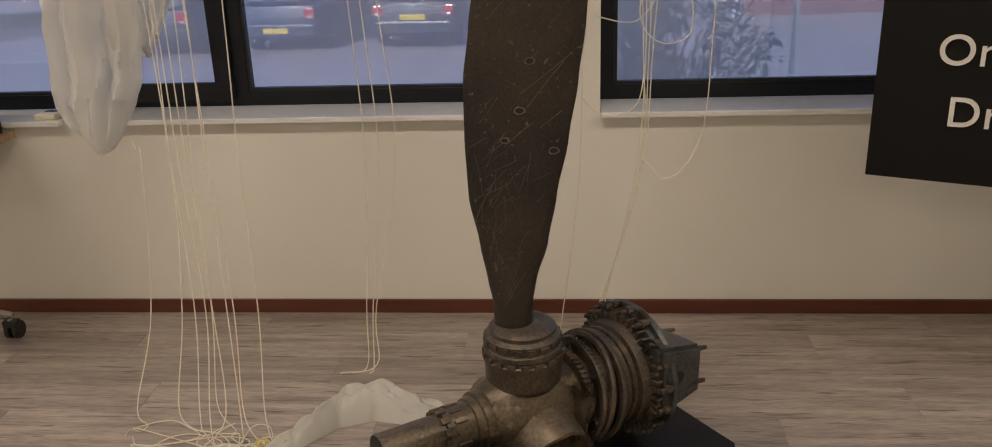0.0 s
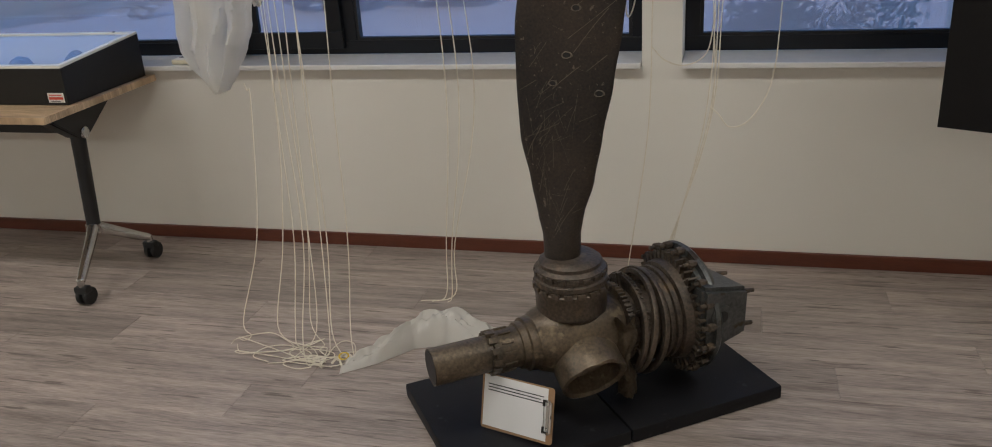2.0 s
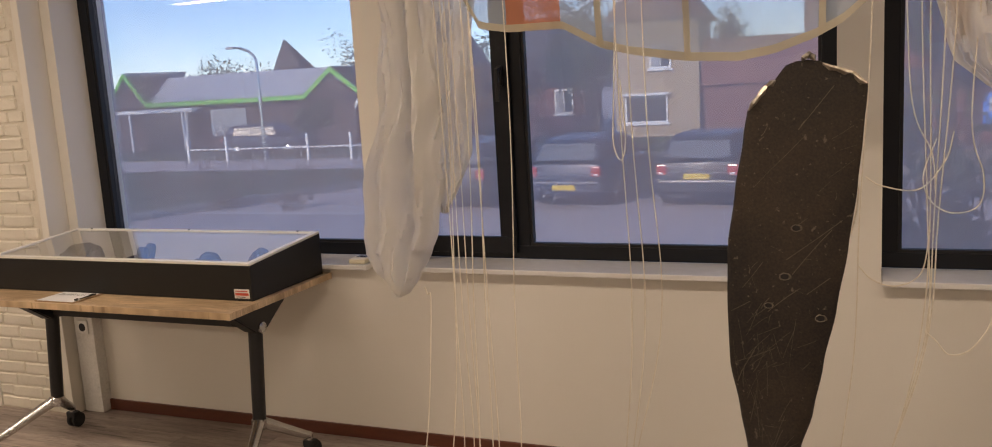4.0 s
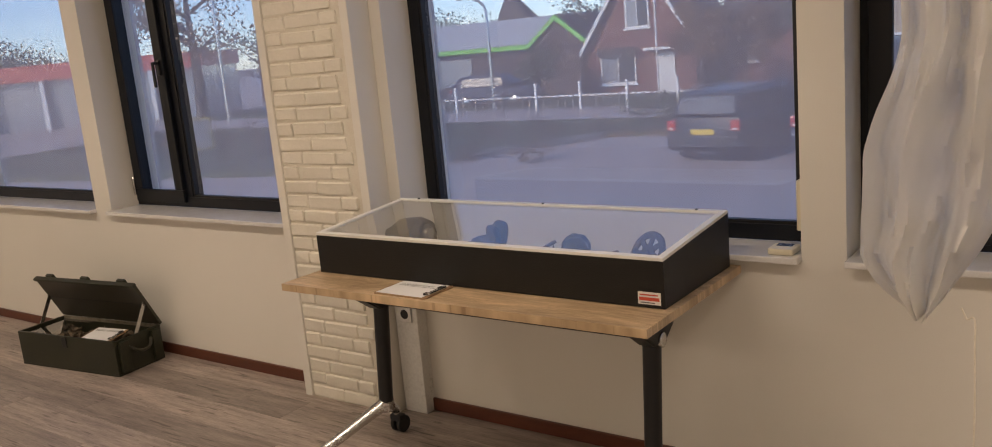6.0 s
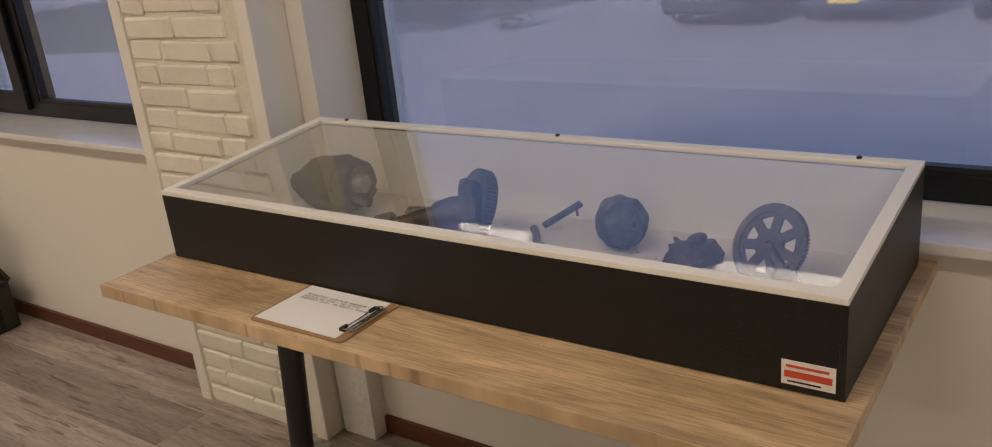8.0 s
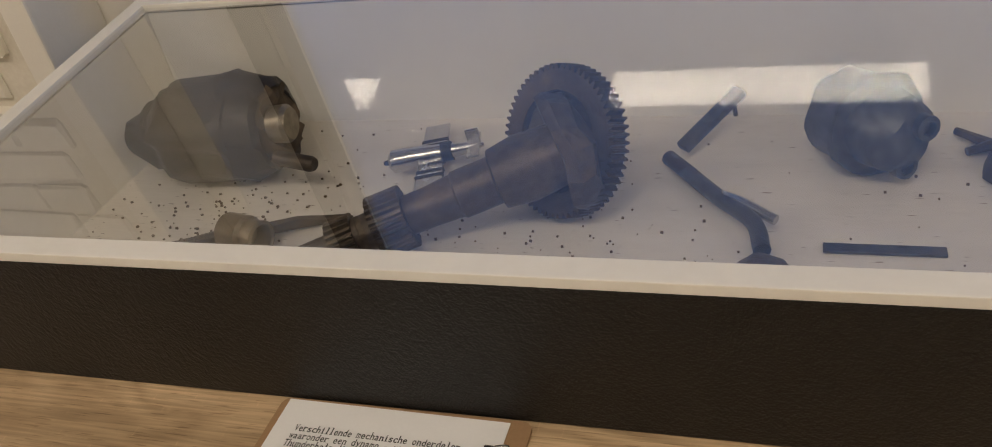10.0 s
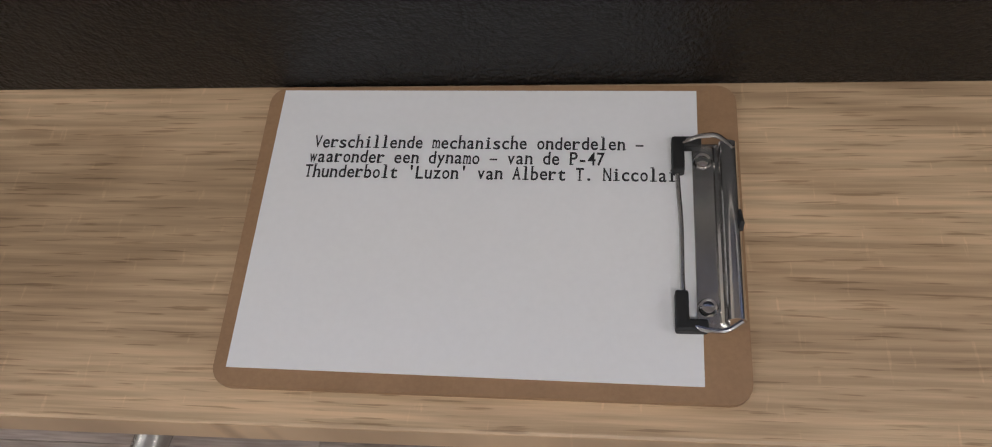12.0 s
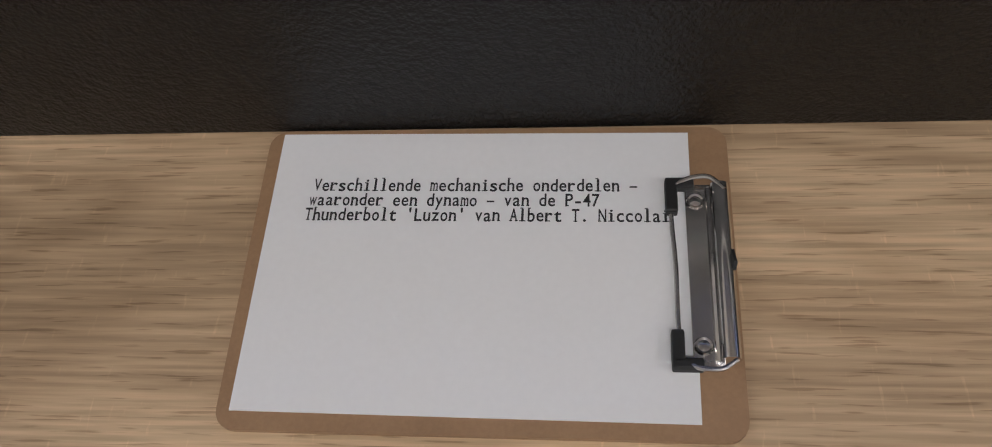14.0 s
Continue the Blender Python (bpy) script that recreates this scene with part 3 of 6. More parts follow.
duct = thing("cable_duct", "white plastic cable duct with wall sockets beside the pillar", "cable duct")
part("cover", box(-3.27, -3.15, WY - 0.06, WY - 0.001, 0, 0.735, 0.004), M_SOCKET, duct)
for sz in (0.52, 0.44):
    sk = part("socket", box(-3.245, -3.175, WY - 0.069, WY - 0.061, sz - 0.035, sz + 0.035, 0.006), M_SOCKET, duct, "round white power socket")
    part("socket_well", lathe([(0.021, 0), (0.019, 0.001), (0.017, -0.004), (0.004, -0.004)], Matrix.Translation((-3.21, WY - 0.0695, sz)) @ pose(0, 0, 0, 90), 20),
         M_GASKET, sk, "dark socket recess")
bm = box(-1.60, -1.581, WY + 0.02, WY + 0.075, 0.86, 1.02, 0.006)
ctl = thing("screen_control", "cream plastic crank box for the sun screen, on the reveal", "control")
part("housing", bm, M_PLASTIC, ctl)
part("strap_slot", box(-1.602, -1.5995, WY + 0.035, WY + 0.06, 0.88, 0.885), M_GASKET, ctl)
rem = thing("remote_control", "small cream remote control lying on the sill", "remote control")
part("body", box(-1.68, -1.60, WY - 0.02, WY + 0.06, SILL_Z + 0.001, SILL_Z + 0.022, 0.006), M_PLASTIC, rem)
part("display", box(-1.665, -1.615, WY + 0.02, WY + 0.05, SILL_Z + 0.0215, SILL_Z + 0.0235, 0.0005), M_DARKGL, rem, "grey display window")

# ---- folding table ----
TZ = 0.75
TX0, TX1, TY0, TY1 = -3.19, -1.765, 2.70, 3.375
table = thing("folding_table", "oak laminate flip-top table on black legs with castors", "table")
part("tabletop", box(TX0, TX1, TY0, TY1, TZ - 0.026, TZ, 0.0015), M_OAK, table, "oak-grained laminate top")
for lx in (TX0 + 0.16, TX1 - 0.15):
    leg = part("leg", sweep([(lx, 3.02, 0.60), (lx, 2.985, 0.20)], [0.029, 0.027], 16), M_BLACKMET, table, "black oval steel leg", True)
    br = bmesh.new()
    a = [br.verts.new((lx - 0.03, yy, zz)) for yy, zz in ((2.80, TZ - 0.027), (3.27, TZ - 0.027), (3.06, 0.585), (2.99, 0.585))]
    b = [br.verts.new((lx + 0.03, v.co.y, v.co.z)) for v in a]
    br.faces.new(a), br.faces.new(b[::-1])
    for k in range(4):
        br.faces.new((a[k], b[k], b[(k + 1) % 4], a[(k + 1) % 4]))
    bmesh.ops.bevel(br, geom=br.edges[:], offset=0.006, segments=2, affect="EDGES")
    bracket = part("bracket", br, M_BLACKMET, table, "black triangular flip bracket")
    s = 1 if lx > -2.4 else -1
    part("pivot_cap", lathe([(0.024, 0), (0.024, 0.006), (0.018, 0.01), (0.006, 0.01)], Matrix.Translation((lx + s * 0.031, 3.022, 0.60)) @ pose(0, 0, 0, 0, 90 * s), 20),
         M_STEEL, bracket, "round steel pivot cap", True)
    foot = bmesh.new()
    for yy in (2.715, 3.155):
        pts = smooth_path([(lx, 2.985, 0.215), (lx + s * 0.03, 2.985 + (yy - 2.985) * 0.25, 0.185), (lx + s * 0.085, 2.985 + (yy - 2.985) * 0.75, 0.125), (lx + s * 0.115, yy, 0.098)], 5)
        sweep(pts, [0.026 - 0.010 * k / (len(pts) - 1) for k in range(len(pts))], 12, foot)
        sweep([(lx + s * 0.115, yy, 0.105), (lx + s * 0.115, yy, 0.078)], 0.014, 12, foot)
    lathe([(0.03, 0), (0.033, 0.01), (0.031, 0.04)], Matrix.Translation((lx, 2.985, 0.185)), 16, foot)
    ft = part("foot", foot, M_STEEL, table, "polished aluminium foot", True)
    for yy in (2.715, 3.155):
        for dx in (-0.016, 0.016):
            wh = lathe([(0.012, -0.009), (0.032, -0.009), (0.035, -0.006), (0.035, 0.006), (0.032, 0.009), (0.012, 0.009)],
                       Matrix.Translation((lx + s * 0.115 + dx, yy + 0.012, 0.036)) @ pose(0, 0, 0, 0, 90), 20)
            part("castor", wh, M_RUBBER, ft, "black twin-wheel castor", True)
        part("castor_hood", box(lx + s * 0.115 - 0.028, lx + s * 0.115 + 0.028, yy - 0.018, yy + 0.02, 0.05, 0.08, 0.008), M_RUBBER, ft, "black castor hood")
part("cross_beam", box(TX0 + 0.16, TX1 - 0.15, 3.0, 3.04, 0.60, 0.65, 0.006), M_BLACKMET, table, "black steel cross beam")

# ---- display case ----
CX0, CX1, CY0, CY1 = -3.162, -1.79, 2.867, 3.345
ZF, ZB = 0.893, 0.930
case = thing("display_case", "black wooden display case with sloping glass lid, on the table", "display case")


def slope(y):
    return ZF + (ZB - ZF) * (y - CY0) / (CY1 - CY0)


def side_board(x0, x1, material, name, inset=0.0, top=0.0):
    bm = bmesh.new()
    ya, yb = CY0 + inset, CY1 - inset
    a = [bm.verts.new((x0, y, zz)) for y, zz in ((ya, TZ + 0.002), (yb, TZ + 0.002), (yb, slope(yb) - top), (ya, slope(ya) - top))]
    b = [bm.verts.new((x1, v.co.y, v.co.z)) for v in a]
    bm.faces.new(a), bm.faces.new(b[::-1])
    for k in range(4):
        bm.faces.new((a[k], b[k], b[(k + 1) % 4], a[(k + 1) % 4]))
    return part(name, bm, material, case, "black textured side board" if material == M_CASE else "")


side_board(CX0, CX0 + 0.009, M_CASE, "side_panel", 0, 0.004)
side_board(CX1 - 0.009, CX1, M_CASE, "side_panel", 0, 0.004)
part("front_panel", box(CX0 + 0.009, CX1 - 0.009, CY0, CY0 + 0.009, TZ + 0.002, ZF - 0.004, 0.001), M_CASE, case, "black textured front board")
part("back_panel", box(CX0 + 0.009, CX1 - 0.009, CY1 - 0.009, CY1, TZ + 0.002, ZB - 0.006), M_CASE, case, "black textured back board")
IN = 0.012
side_board(CX0 + 0.0095, CX0 + 0.021, M_CREAM, "lining", 0.01, 0.006)
side_board(CX1 - 0.021, CX1 - 0.0095, M_CREAM, "lining", 0.01, 0.006)
part("lining", box(CX0 + 0.022, CX1 - 0.022, CY0 + 0.01, CY0 + 0.02, TZ + 0.012, ZF - 0.005), M_CREAM, case, "white lining board")
part("lining", box(CX0 + 0.022, CX1 - 0.022, CY1 - 0.02, CY1 - 0.01, TZ + 0.012, ZB - 0.008), M_CREAM, case, "white lining board")
CASE_Z = TZ + 0.014
part("case_floor", box(CX0 + 0.01, CX1 - 0.01, CY0 + 0.01, CY1 - 0.01, TZ + 0.003, CASE_Z - 0.001), M_CASEIN, case, "worn white floor with dirt crumbs")
tilt = math.degrees(math.atan2(ZB - ZF, CY1 - CY0))
LIDM = Matrix.Translation((0, CY0, ZF)) @ pose(0, 0, 0, tilt)
depth = math.hypot(CY1 - CY0, ZB - ZF)
lid = thing("case_lid", "white-framed glass lid closed on the display case", "lid")
fr = 0.022
bm = box(CX0, CX1, 0, fr, -0.004, 0.006, 0.001, m=LIDM)
box(CX0, CX1, depth - fr, depth, -0.004, 0.006, 0.001, bm=bm, m=LIDM)
box(CX0, CX0 + fr, fr, depth - fr, -0.004, 0.006, 0.001, bm=bm, m=LIDM)
box(CX1 - fr, CX1, fr, depth - fr, -0.004, 0.006, 0.001, bm=bm, m=LIDM)
part("lid_frame", bm, M_CREAM, lid, "cream-white painted lid frame")
gl = part("glass_sheet", sheet(1, 1, lambda u, v: LIDM @ Vector((CX0 + fr + u * (CX1 - CX0 - 2 * fr), fr + v * (depth - 2 * fr), 0.002))), M_LID, lid, "clear glass sheet")
gl.visible_shadow = False
for sx in (CX0 + 0.10, (CX0 + CX1) / 2, CX1 - 0.10):
    part("screw", lathe([(0.005, 0), (0.005, 0.002), (0.003, 0.004)], LIDM @ Matrix.Translation((sx, depth - 0.011, 0.006)), 12), M_BLACKMET, lid, "black screw head")
lab = part("warning_label", box(CX1 - 0.082, CX1 - 0.012, CY0 - 0.0012, CY0 - 0.0002, TZ + 0.012, TZ + 0.048), M_LETTER, case, "small white and red printed label")
part("red_bar", box(CX1 - 0.078, CX1 - 0.016, CY0 - 0.0018, CY0 - 0.0014, TZ + 0.023, TZ + 0.033), M_RED, lab)
part("text_bar", box(CX1 - 0.076, CX1 - 0.02, CY0 - 0.0018, CY0 - 0.0014, TZ + 0.038, TZ + 0.042), M_RED, lab)
part("text_bar", box(CX1 - 0.074, CX1 - 0.03, CY0 - 0.0018, CY0 - 0.0014, TZ + 0.016, TZ + 0.0185), M_INK, lab)

# ---- clipboards ----


def rounded(w, h, r, z0, z1, n=5):
    pts = []
    for cx, cy, a0 in ((w / 2 - r, h / 2 - r, 0), (-w / 2 + r, h / 2 - r, 90), (-w / 2 + r, -h / 2 + r, 180), (w / 2 - r, -h / 2 + r, 270)):
        for k in range(n + 1):
            a = radians(a0 + 90 * k / n)
            pts.append((cx + r * math.cos(a), cy + r * math.sin(a)))
    bm = bmesh.new()
    lo = [bm.verts.new((x, y, z0)) for x, y in pts]
    hi = [bm.verts.new((x, y, z1)) for x, y in pts]
    bm.faces.new(lo[::-1]), bm.faces.new(hi)
    for k in range(len(pts)):
        bm.faces.new((lo[k], lo[(k + 1) % len(pts)], hi[(k + 1) % len(pts)], hi[k]))
    return bm


def clipboard(m, w, h, lines, size, label, bars=0, line_step=0.0168, text_x=0.0135, text_y=0.025):
    """Board with its long side along x, the clip at its right end; the paper lies on it."""
    c = thing("clipboard", label, "clipboard", m)
    part("board", rounded(w, h, 0.009, 0, 0.003), M_MASON, c, "brown hardboard back with rounded corners")
    x0, x1, y0, y1 = -w / 2 + 0.0065, w / 2 - 0.0183, -h / 2 + 0.0075, h / 2 - 0.003
    paper = part("paper", box(x0, x1, y0, y1, 0.0032, 0.0038), M_PAPER, c, "white A5 sheet with typewritten text")
    paper.rotation_euler = (0, 0, radians(-0.4))
    for k, t in enumerate(lines):
        typed(t, size, 0.00405, M_INK, paper, Matrix.Translation((x0 + text_x - 0.0010 * k, y1 - text_y - k * line_step, 0.0040)))
    for k in range(bars):
        part("text_line", box(x0 + text_x, x1 - 0.012 - 0.01 * (k % 2), y1 - text_y - k * line_step, y1 - text_y - k * line_step + size * 0.45, 0.0039, 0.0041), M_INK, paper)
    cx = w / 2
    clip = part("clip_plate", box(cx - 0.021, cx - 0.008, -0.045, 0.042, 0.0042, 0.0056, 0.0005), M_STEEL, c, "polished steel clip")
    part("clip_roll", sweep([(cx - 0.006, -0.043, 0.0085), (cx - 0.006, 0.040, 0.0085)], 0.0042, 14), M_CHROME, clip, "rolled spring housing", True)
    part("clip_rib", sweep([(cx - 0.0105, -0.043, 0.0062), (cx - 0.0105, 0.040, 0.0062)], 0.0016, 8), M_CHROME, clip)
    wire = smooth_path([(cx - 0.004, 0.036, 0.012), (cx - 0.012, 0.043, 0.0115), (cx - 0.025, 0.040, 0.009), (cx - 0.0275, 0.028, 0.0068), (cx - 0.0265, 0, 0.0064),
                        (cx - 0.0265, -0.03, 0.0066), (cx - 0.024, -0.044, 0.0085), (cx - 0.012, -0.048, 0.011), (cx - 0.004, -0.044, 0.012)], 6)
    part("clip_wire", sweep(wire, 0.0011, 8), M_STEEL, clip, "bent steel wire", True)
    for s, yy in ((1, 0.041), (-1, -0.045)):
        bm = box(cx - 0.030, cx - 0.017, yy - 0.0026, yy + 0.0026, 0.0045, 0.0100, 0.0012)
        box(cx - 0.030, cx - 0.0245, yy - s * 0.015 if s > 0 else yy, yy if s > 0 else yy + 0.015, 0.0043, 0.0100, 0.0012, bm=bm)
        part("rubber_grip", bm, M_RUBBER, clip, "black rubber corner grip")
    for yy in (0.033, -0.036):
        part("rivet", lathe([(0.0042, 0), (0.0036, 0.001), (0.0026, 0.0006), (0.001, 0.0012)], Matrix.Translation((cx - 0.0165, yy, 0.0056)), 16), M_CHROME, clip, "dished rivet", True)
    tab = bmesh.new()
    sweep([(cx - 0.003, -0.003, 0.0105), (cx - 0.0022, 0.0, 0.0115), (cx - 0.003, 0.006, 0.0105)], 0.0014, 6, tab)
    part("lever", tab, M_BLACKMET, clip)
    return c


clipboard(Matrix.Translation((-2.6475, 2.790, TZ + 0.0006)) @ pose(0, 0, 0, 0, 0, -0.3), 0.222, 0.151,
          ["Verschillende mechanische onderdelen \u2013", "waaronder een dynamo \u2013 van de P-47", "Thunderbolt 'Luzon' van Albert T. Niccolai"], 0.0096,
          "brown clipboard with typed caption lying on the table", line_step=0.0080, text_y=0.0325, text_x=0.0195)

# ---- propeller on two foam boards ----
U, V = Vector((0.811, 0.585, 0)), Vector((-0.585, 0.811, 0))
F0 = Vector((-0.043, 1.888, 0))
MATM = Matrix(((U.x, V.x, 0, F0.x), (U.y, V.y, 0, F0.y), (0, 0, 1, 0), (0, 0, 0, 1))) @ Matrix.Scale(1.019, 4)
for k in range(2):
    b = box(0.002, 0.483, 0, 0.503, 0, 0.042, 0.006)
    fb = solid("foam_board", b, M_MATB, "black square foam board lying on the floor under the propeller", "board", True, "boards under the propeller")
    fb.matrix_world = MATM @ Matrix.Translation((0.485 * k, 0, 0.0005))

prop = thing("propeller_wreck", "salvaged aircraft propeller hub with one blade and gearbox, corroded", "propeller", MATM)
AX = Matrix.Translation((0, 0.226, 0.245)) @ pose(0, 0, 0, 0, 90)      # z of the lathe runs along the shaft
SH = 0.425


def sq(s):
    return s if s < 0.55 else 0.55 + (s - 0.55) * 0.80


def along(profile, material, name, label, n=40):
    return part(name, lathe([(r, sq(s)) for r, s in profile], AX, n), material, prop, label, True)


def teeth(r, h, count, s0, s1, w, material, name, label, parent, inner=0.0):
    prof = [((r + h if (i // 2) % 2 else r - 0.002), 2 * math.pi * i / (4 * count)) for i in range(4 * count)]
    bm = bmesh.new()
    a, b = ([bm.verts.new(AX @ Vector((q * math.cos(t), q * math.sin(t), z))) for q, t in prof] for z in (sq(s0), sq(s1)))
    bm.faces.new(a[::-1]), bm.faces.new(b)
    for i in range(len(prof)):
        j = (i + 1) % len(prof)
        bm.faces.new((a[i], a[j], b[j], b[i]))
    return part(name, bm, material, parent, label)


tube_ = along([(0.044, 0.02), (0.050, 0.012), (0.051, 0.03), (0.050, 0.175), (0.050, 0.19)], M_HUB, "shaft_tube", "rust-brown open shaft tube")
part("bore", lathe([(0.046, 0.0115), (0.045, 0.014), (0.043, 0.09), (0.02, 0.091)], AX, 32), M_GASKET, tube_, "dark hollow bore", True)
lock = along([(0.050, 0.178), (0.057, 0.18), (0.058, 0.255), (0.064, 0.257), (0.066, 0.275), (0.074, 0.278), (0.076, 0.30), (0.070, 0.31)], M_HUB, "lock_collar", "castellated locking collar")
for k in range(12):
    part("castellation", box(0.052, 0.062, -0.009, 0.009, 0.168, 0.192, 0.002, m=AX @ pose(0, 0, 0, 0, 0, 30 * k)), M_HUB, lock)
    part("castellation", box(0.055, 0.0625, -0.005, 0.005, 0.20, 0.235, 0.002, m=AX @ pose(0, 0, 0, 0, 0, 30 * k + 13)), M_HUB, lock)
hub = along([(0.066, 0.29), (0.082, 0.31), (0.098, 0.35), (0.108, 0.40), (0.110, 0.45), (0.104, 0.51), (0.090, 0.545), (0.086, 0.58)], M_HUB, "hub", "oily brown cast hub")
bm = bmesh.new()
HC = Matrix.Translation((SH, 0.226, 0.245))
neck_profile = [(0.086, 0.0), (0.085, 0.06), (0.090, 0.075), (0.097, 0.082), (0.098, 0.13), (0.100, 0.135), (0.101, 0.150), (0.0975, 0.153), (0.097, 0.163), (0.0995, 0.166),
                (0.0995, 0.178), (0.094, 0.182), (0.093, 0.192), (0.096, 0.195), (0.096, 0.205), (0.090, 0.209), (0.085, 0.214), (0.085, 0.224), (0.075, 0.232), (0.060, 0.235)]
neck = part("blade_socket", lathe(neck_profile, HC, 48), M_IRON, prop, "ringed dark blade socket", True)
for k in range(18):
    part("locking_lug", box(0.096, 0.104, -0.011, 0.011, 0.147, 0.162, 0.002, m=HC @ pose(0, 0, 0, 0, 0, 20 * k)), M_IRON, neck)
    part("locking_lug", box(0.091, 0.0995, -0.011, 0.011, 0.190, 0.202, 0.002, m=HC @ pose(0, 0, 0, 0, 0, 20 * k + 10)), M_IRON, neck)
for name, ang in (("broken_socket", 122), ("far_socket", -122)):
    M2 = HC @ pose(0, 0, 0, ang)
    prof = [(0.084, 0.02), (0.086, 0.08), (0.093, 0.09), (0.095, 0.155), (0.088, 0.158), (0.080, 0.15), (0.078, 0.10), (0.03, 0.09)]
    bm = lathe(prof, M2, 36, cap=False)
    for v in bm.verts:
        d = noise.noise(v.co * 18)
        v.co += Vector((0, 0, max(0.0, d) * 0.018 if (v.co - HC.translation).length > 0.14 else 0))
        v.co.z = max(v.co.z, 0.0435)
    part(name, bm, M_HUB, prop, "broken open blade socket", True)
bm = sheet(14, 16, lambda u, v: Vector((SH + 0.075 + 0.06 * u + 0.012 * math.sin(9 * v), 0.226 - 0.10 - 0.03 * math.sin(3 * u) + 0.02 * noise.noise(Vector((u * 5, v * 6, 3))),
                                        0.31 - 0.235 * v + 0.02 * noise.noise(Vector((u * 4, v * 5, 0))))))
r = bmesh.ops.solidify(bm, geom=bm.faces[:], thickness=0.009)
part("torn_casing", bm, M_HUB, prop, "torn casing shell", True)
bm = box(-0.022, 0.022, -0.005, 0.005, -0.014, 0.014, 0.002, m=Matrix.Translation((SH - 0.01, 0.226 - 0.106, 0.245)) @ pose(0, 0, 0, 8, 12, -3))
part("maker_plate", bm, M_SCAR, prop, "small worn metal plate")
for dx, dz in ((-0.028, 0.02), (0.014, 0.02), (-0.055, -0.01)):
    part("bolt", lathe([(0.011, 0), (0.011, 0.012), (0.008, 0.017), (0.004, 0.017)], Matrix.Translation((SH + dx, 0.226 - 0.098, 0.245 + dz)) @ pose(0, 0, 0, 90), 6), M_HUB, prop, "rusty bolt head")

# gear train and flange
g1 = along([(0.085, 0.55), (0.105, 0.553), (0.105, 0.575), (0.09, 0.578), (0.09, 0.60), (0.128, 0.602), (0.130, 0.612), (0.118, 0.614), (0.118, 0.622), (0.10, 0.625), (0.10, 0.70)],
           M_IRON, "gear_drum", "dark stepped gear drum")
teeth(0.105, 0.007, 48, 0.553, 0.575, 0.006, M_IRON, "gear_tooth_ring", "toothed gear ring", g1)
teeth(0.13, 0.006, 60, 0.602, 0.611, 0.006, M_IRON, "gear_tooth_ring", "toothed gear ring", g1)
for s, r, t, ry, rx in ((0.585, 0.142, 0.011, 7, 0), (0.622, 0.150, 0.012, 12, 4), (0.645, 0.153, 0.010, 9, -3), (0.668, 0.140, 0.012, 4, 2)):
    M3 = AX @ Matrix.Translation((0.012, 0, sq(s))) @ pose(0, 0, 0, rx, ry)
    part("ring_band", lathe([(r - t, -0.007), (r, -0.007), (r + 0.002, 0), (r, 0.007), (r - t, 0.007), (r - t, -0.007)], M3, 48, cap=False), M_IRON, prop, "bent steel ring band", True)
bm = bmesh.new()
for k in range(5):
    a = radians(72 * k + 20)
    sweep([AX @ Vector((0.05 * math.cos(a), 0.05 * math.sin(a), 0.59)), AX @ Vector((0.135 * math.cos(a), 0.135 * math.sin(a), 0.59))], 0.009, 8, bm)
part("wheel_spokes", bm, M_IRON, prop, "thin wheel spokes", True)
g2 = along([(0.10, 0.68), (0.128, 0.683), (0.134, 0.69), (0.134, 0.70), (0.127, 0.703), (0.127, 0.712), (0.135, 0.715), (0.135, 0.728), (0.129, 0.731), (0.129, 0.738), (0.142, 0.742), (0.146, 0.765), (0.150, 0.80)],
           M_IRON, "bearing_drum", "grooved bearing drum")
teeth(0.148, 0.022, 44, 0.772, 0.815, 0.010, M_IRON, "spline_ring", "deeply toothed spline ring", g2)
fl = along([(0.150, 0.80), (0.170, 0.806), (0.170, 0.822), (0.186, 0.825), (0.188, 0.84), (0.181, 0.852), (0.158, 0.875), (0.125, 0.905), (0.09, 0.925), (0.06, 0.93)], M_ALU, "gearbox_flange",
           "grey cast gearbox flange", 56)
bm = bmesh.new()
fa = [bm.verts.new(p) for p in ((0.735, 0.055, 0.17), (0.885, 0.061, 0.205), (0.890, 0.061, 0.345), (0.735, 0.055, 0.375))]
fb_ = [bm.verts.new(p) for p in ((0.745, 0.30, 0.12), (0.860, 0.29, 0.20), (0.865, 0.29, 0.335), (0.745, 0.30, 0.385))]
bm.faces.new(fa), bm.faces.new(fb_[::-1])
for k in range(4):
    bm.faces.new((fa[k], fb_[k], fb_[(k + 1) % 4], fa[(k + 1) % 4]))
bmesh.ops.bevel(bm, geom=bm.edges[:], offset=0.012, segments=2, affect="EDGES")
part("gearbox_block", bm, M_ALU, fl, "angular cast gearbox block", True)
M4 = Matrix.Translation((0.795, 0.0565, 0.280)) @ pose(0, 0, 0, 90)
part("port_ring", lathe([(0.034, 0), (0.034, 0.004), (0.020, 0.005), (0.018, 0.005)], M4, 28), M_ALU, fl, "ring round the port", True)
part("port_hole", lathe([(0.018, 0.0055), (0.017, 0.0058), (0.002, 0.0058)], M4, 24), M_GASKET, fl, "dark round port")
for k in range(18):
    a = radians(20 * k + 5)
    c = AX @ Vector((0.18 * math.cos(a), 0.18 * math.sin(a), sq(0.81)))
    if c.z < 0.06:
        continue
    part("flange_bolt", lathe([(0.006, -0.028), (0.006, -0.012), (0.012, -0.012), (0.012, 0.002), (0.007, 0.014), (0.003, 0.016)],
                              Matrix.Translation(c) @ pose(0, 0, 0, 0, 90), 8), M_IRON, fl, "corroded stud and nut")
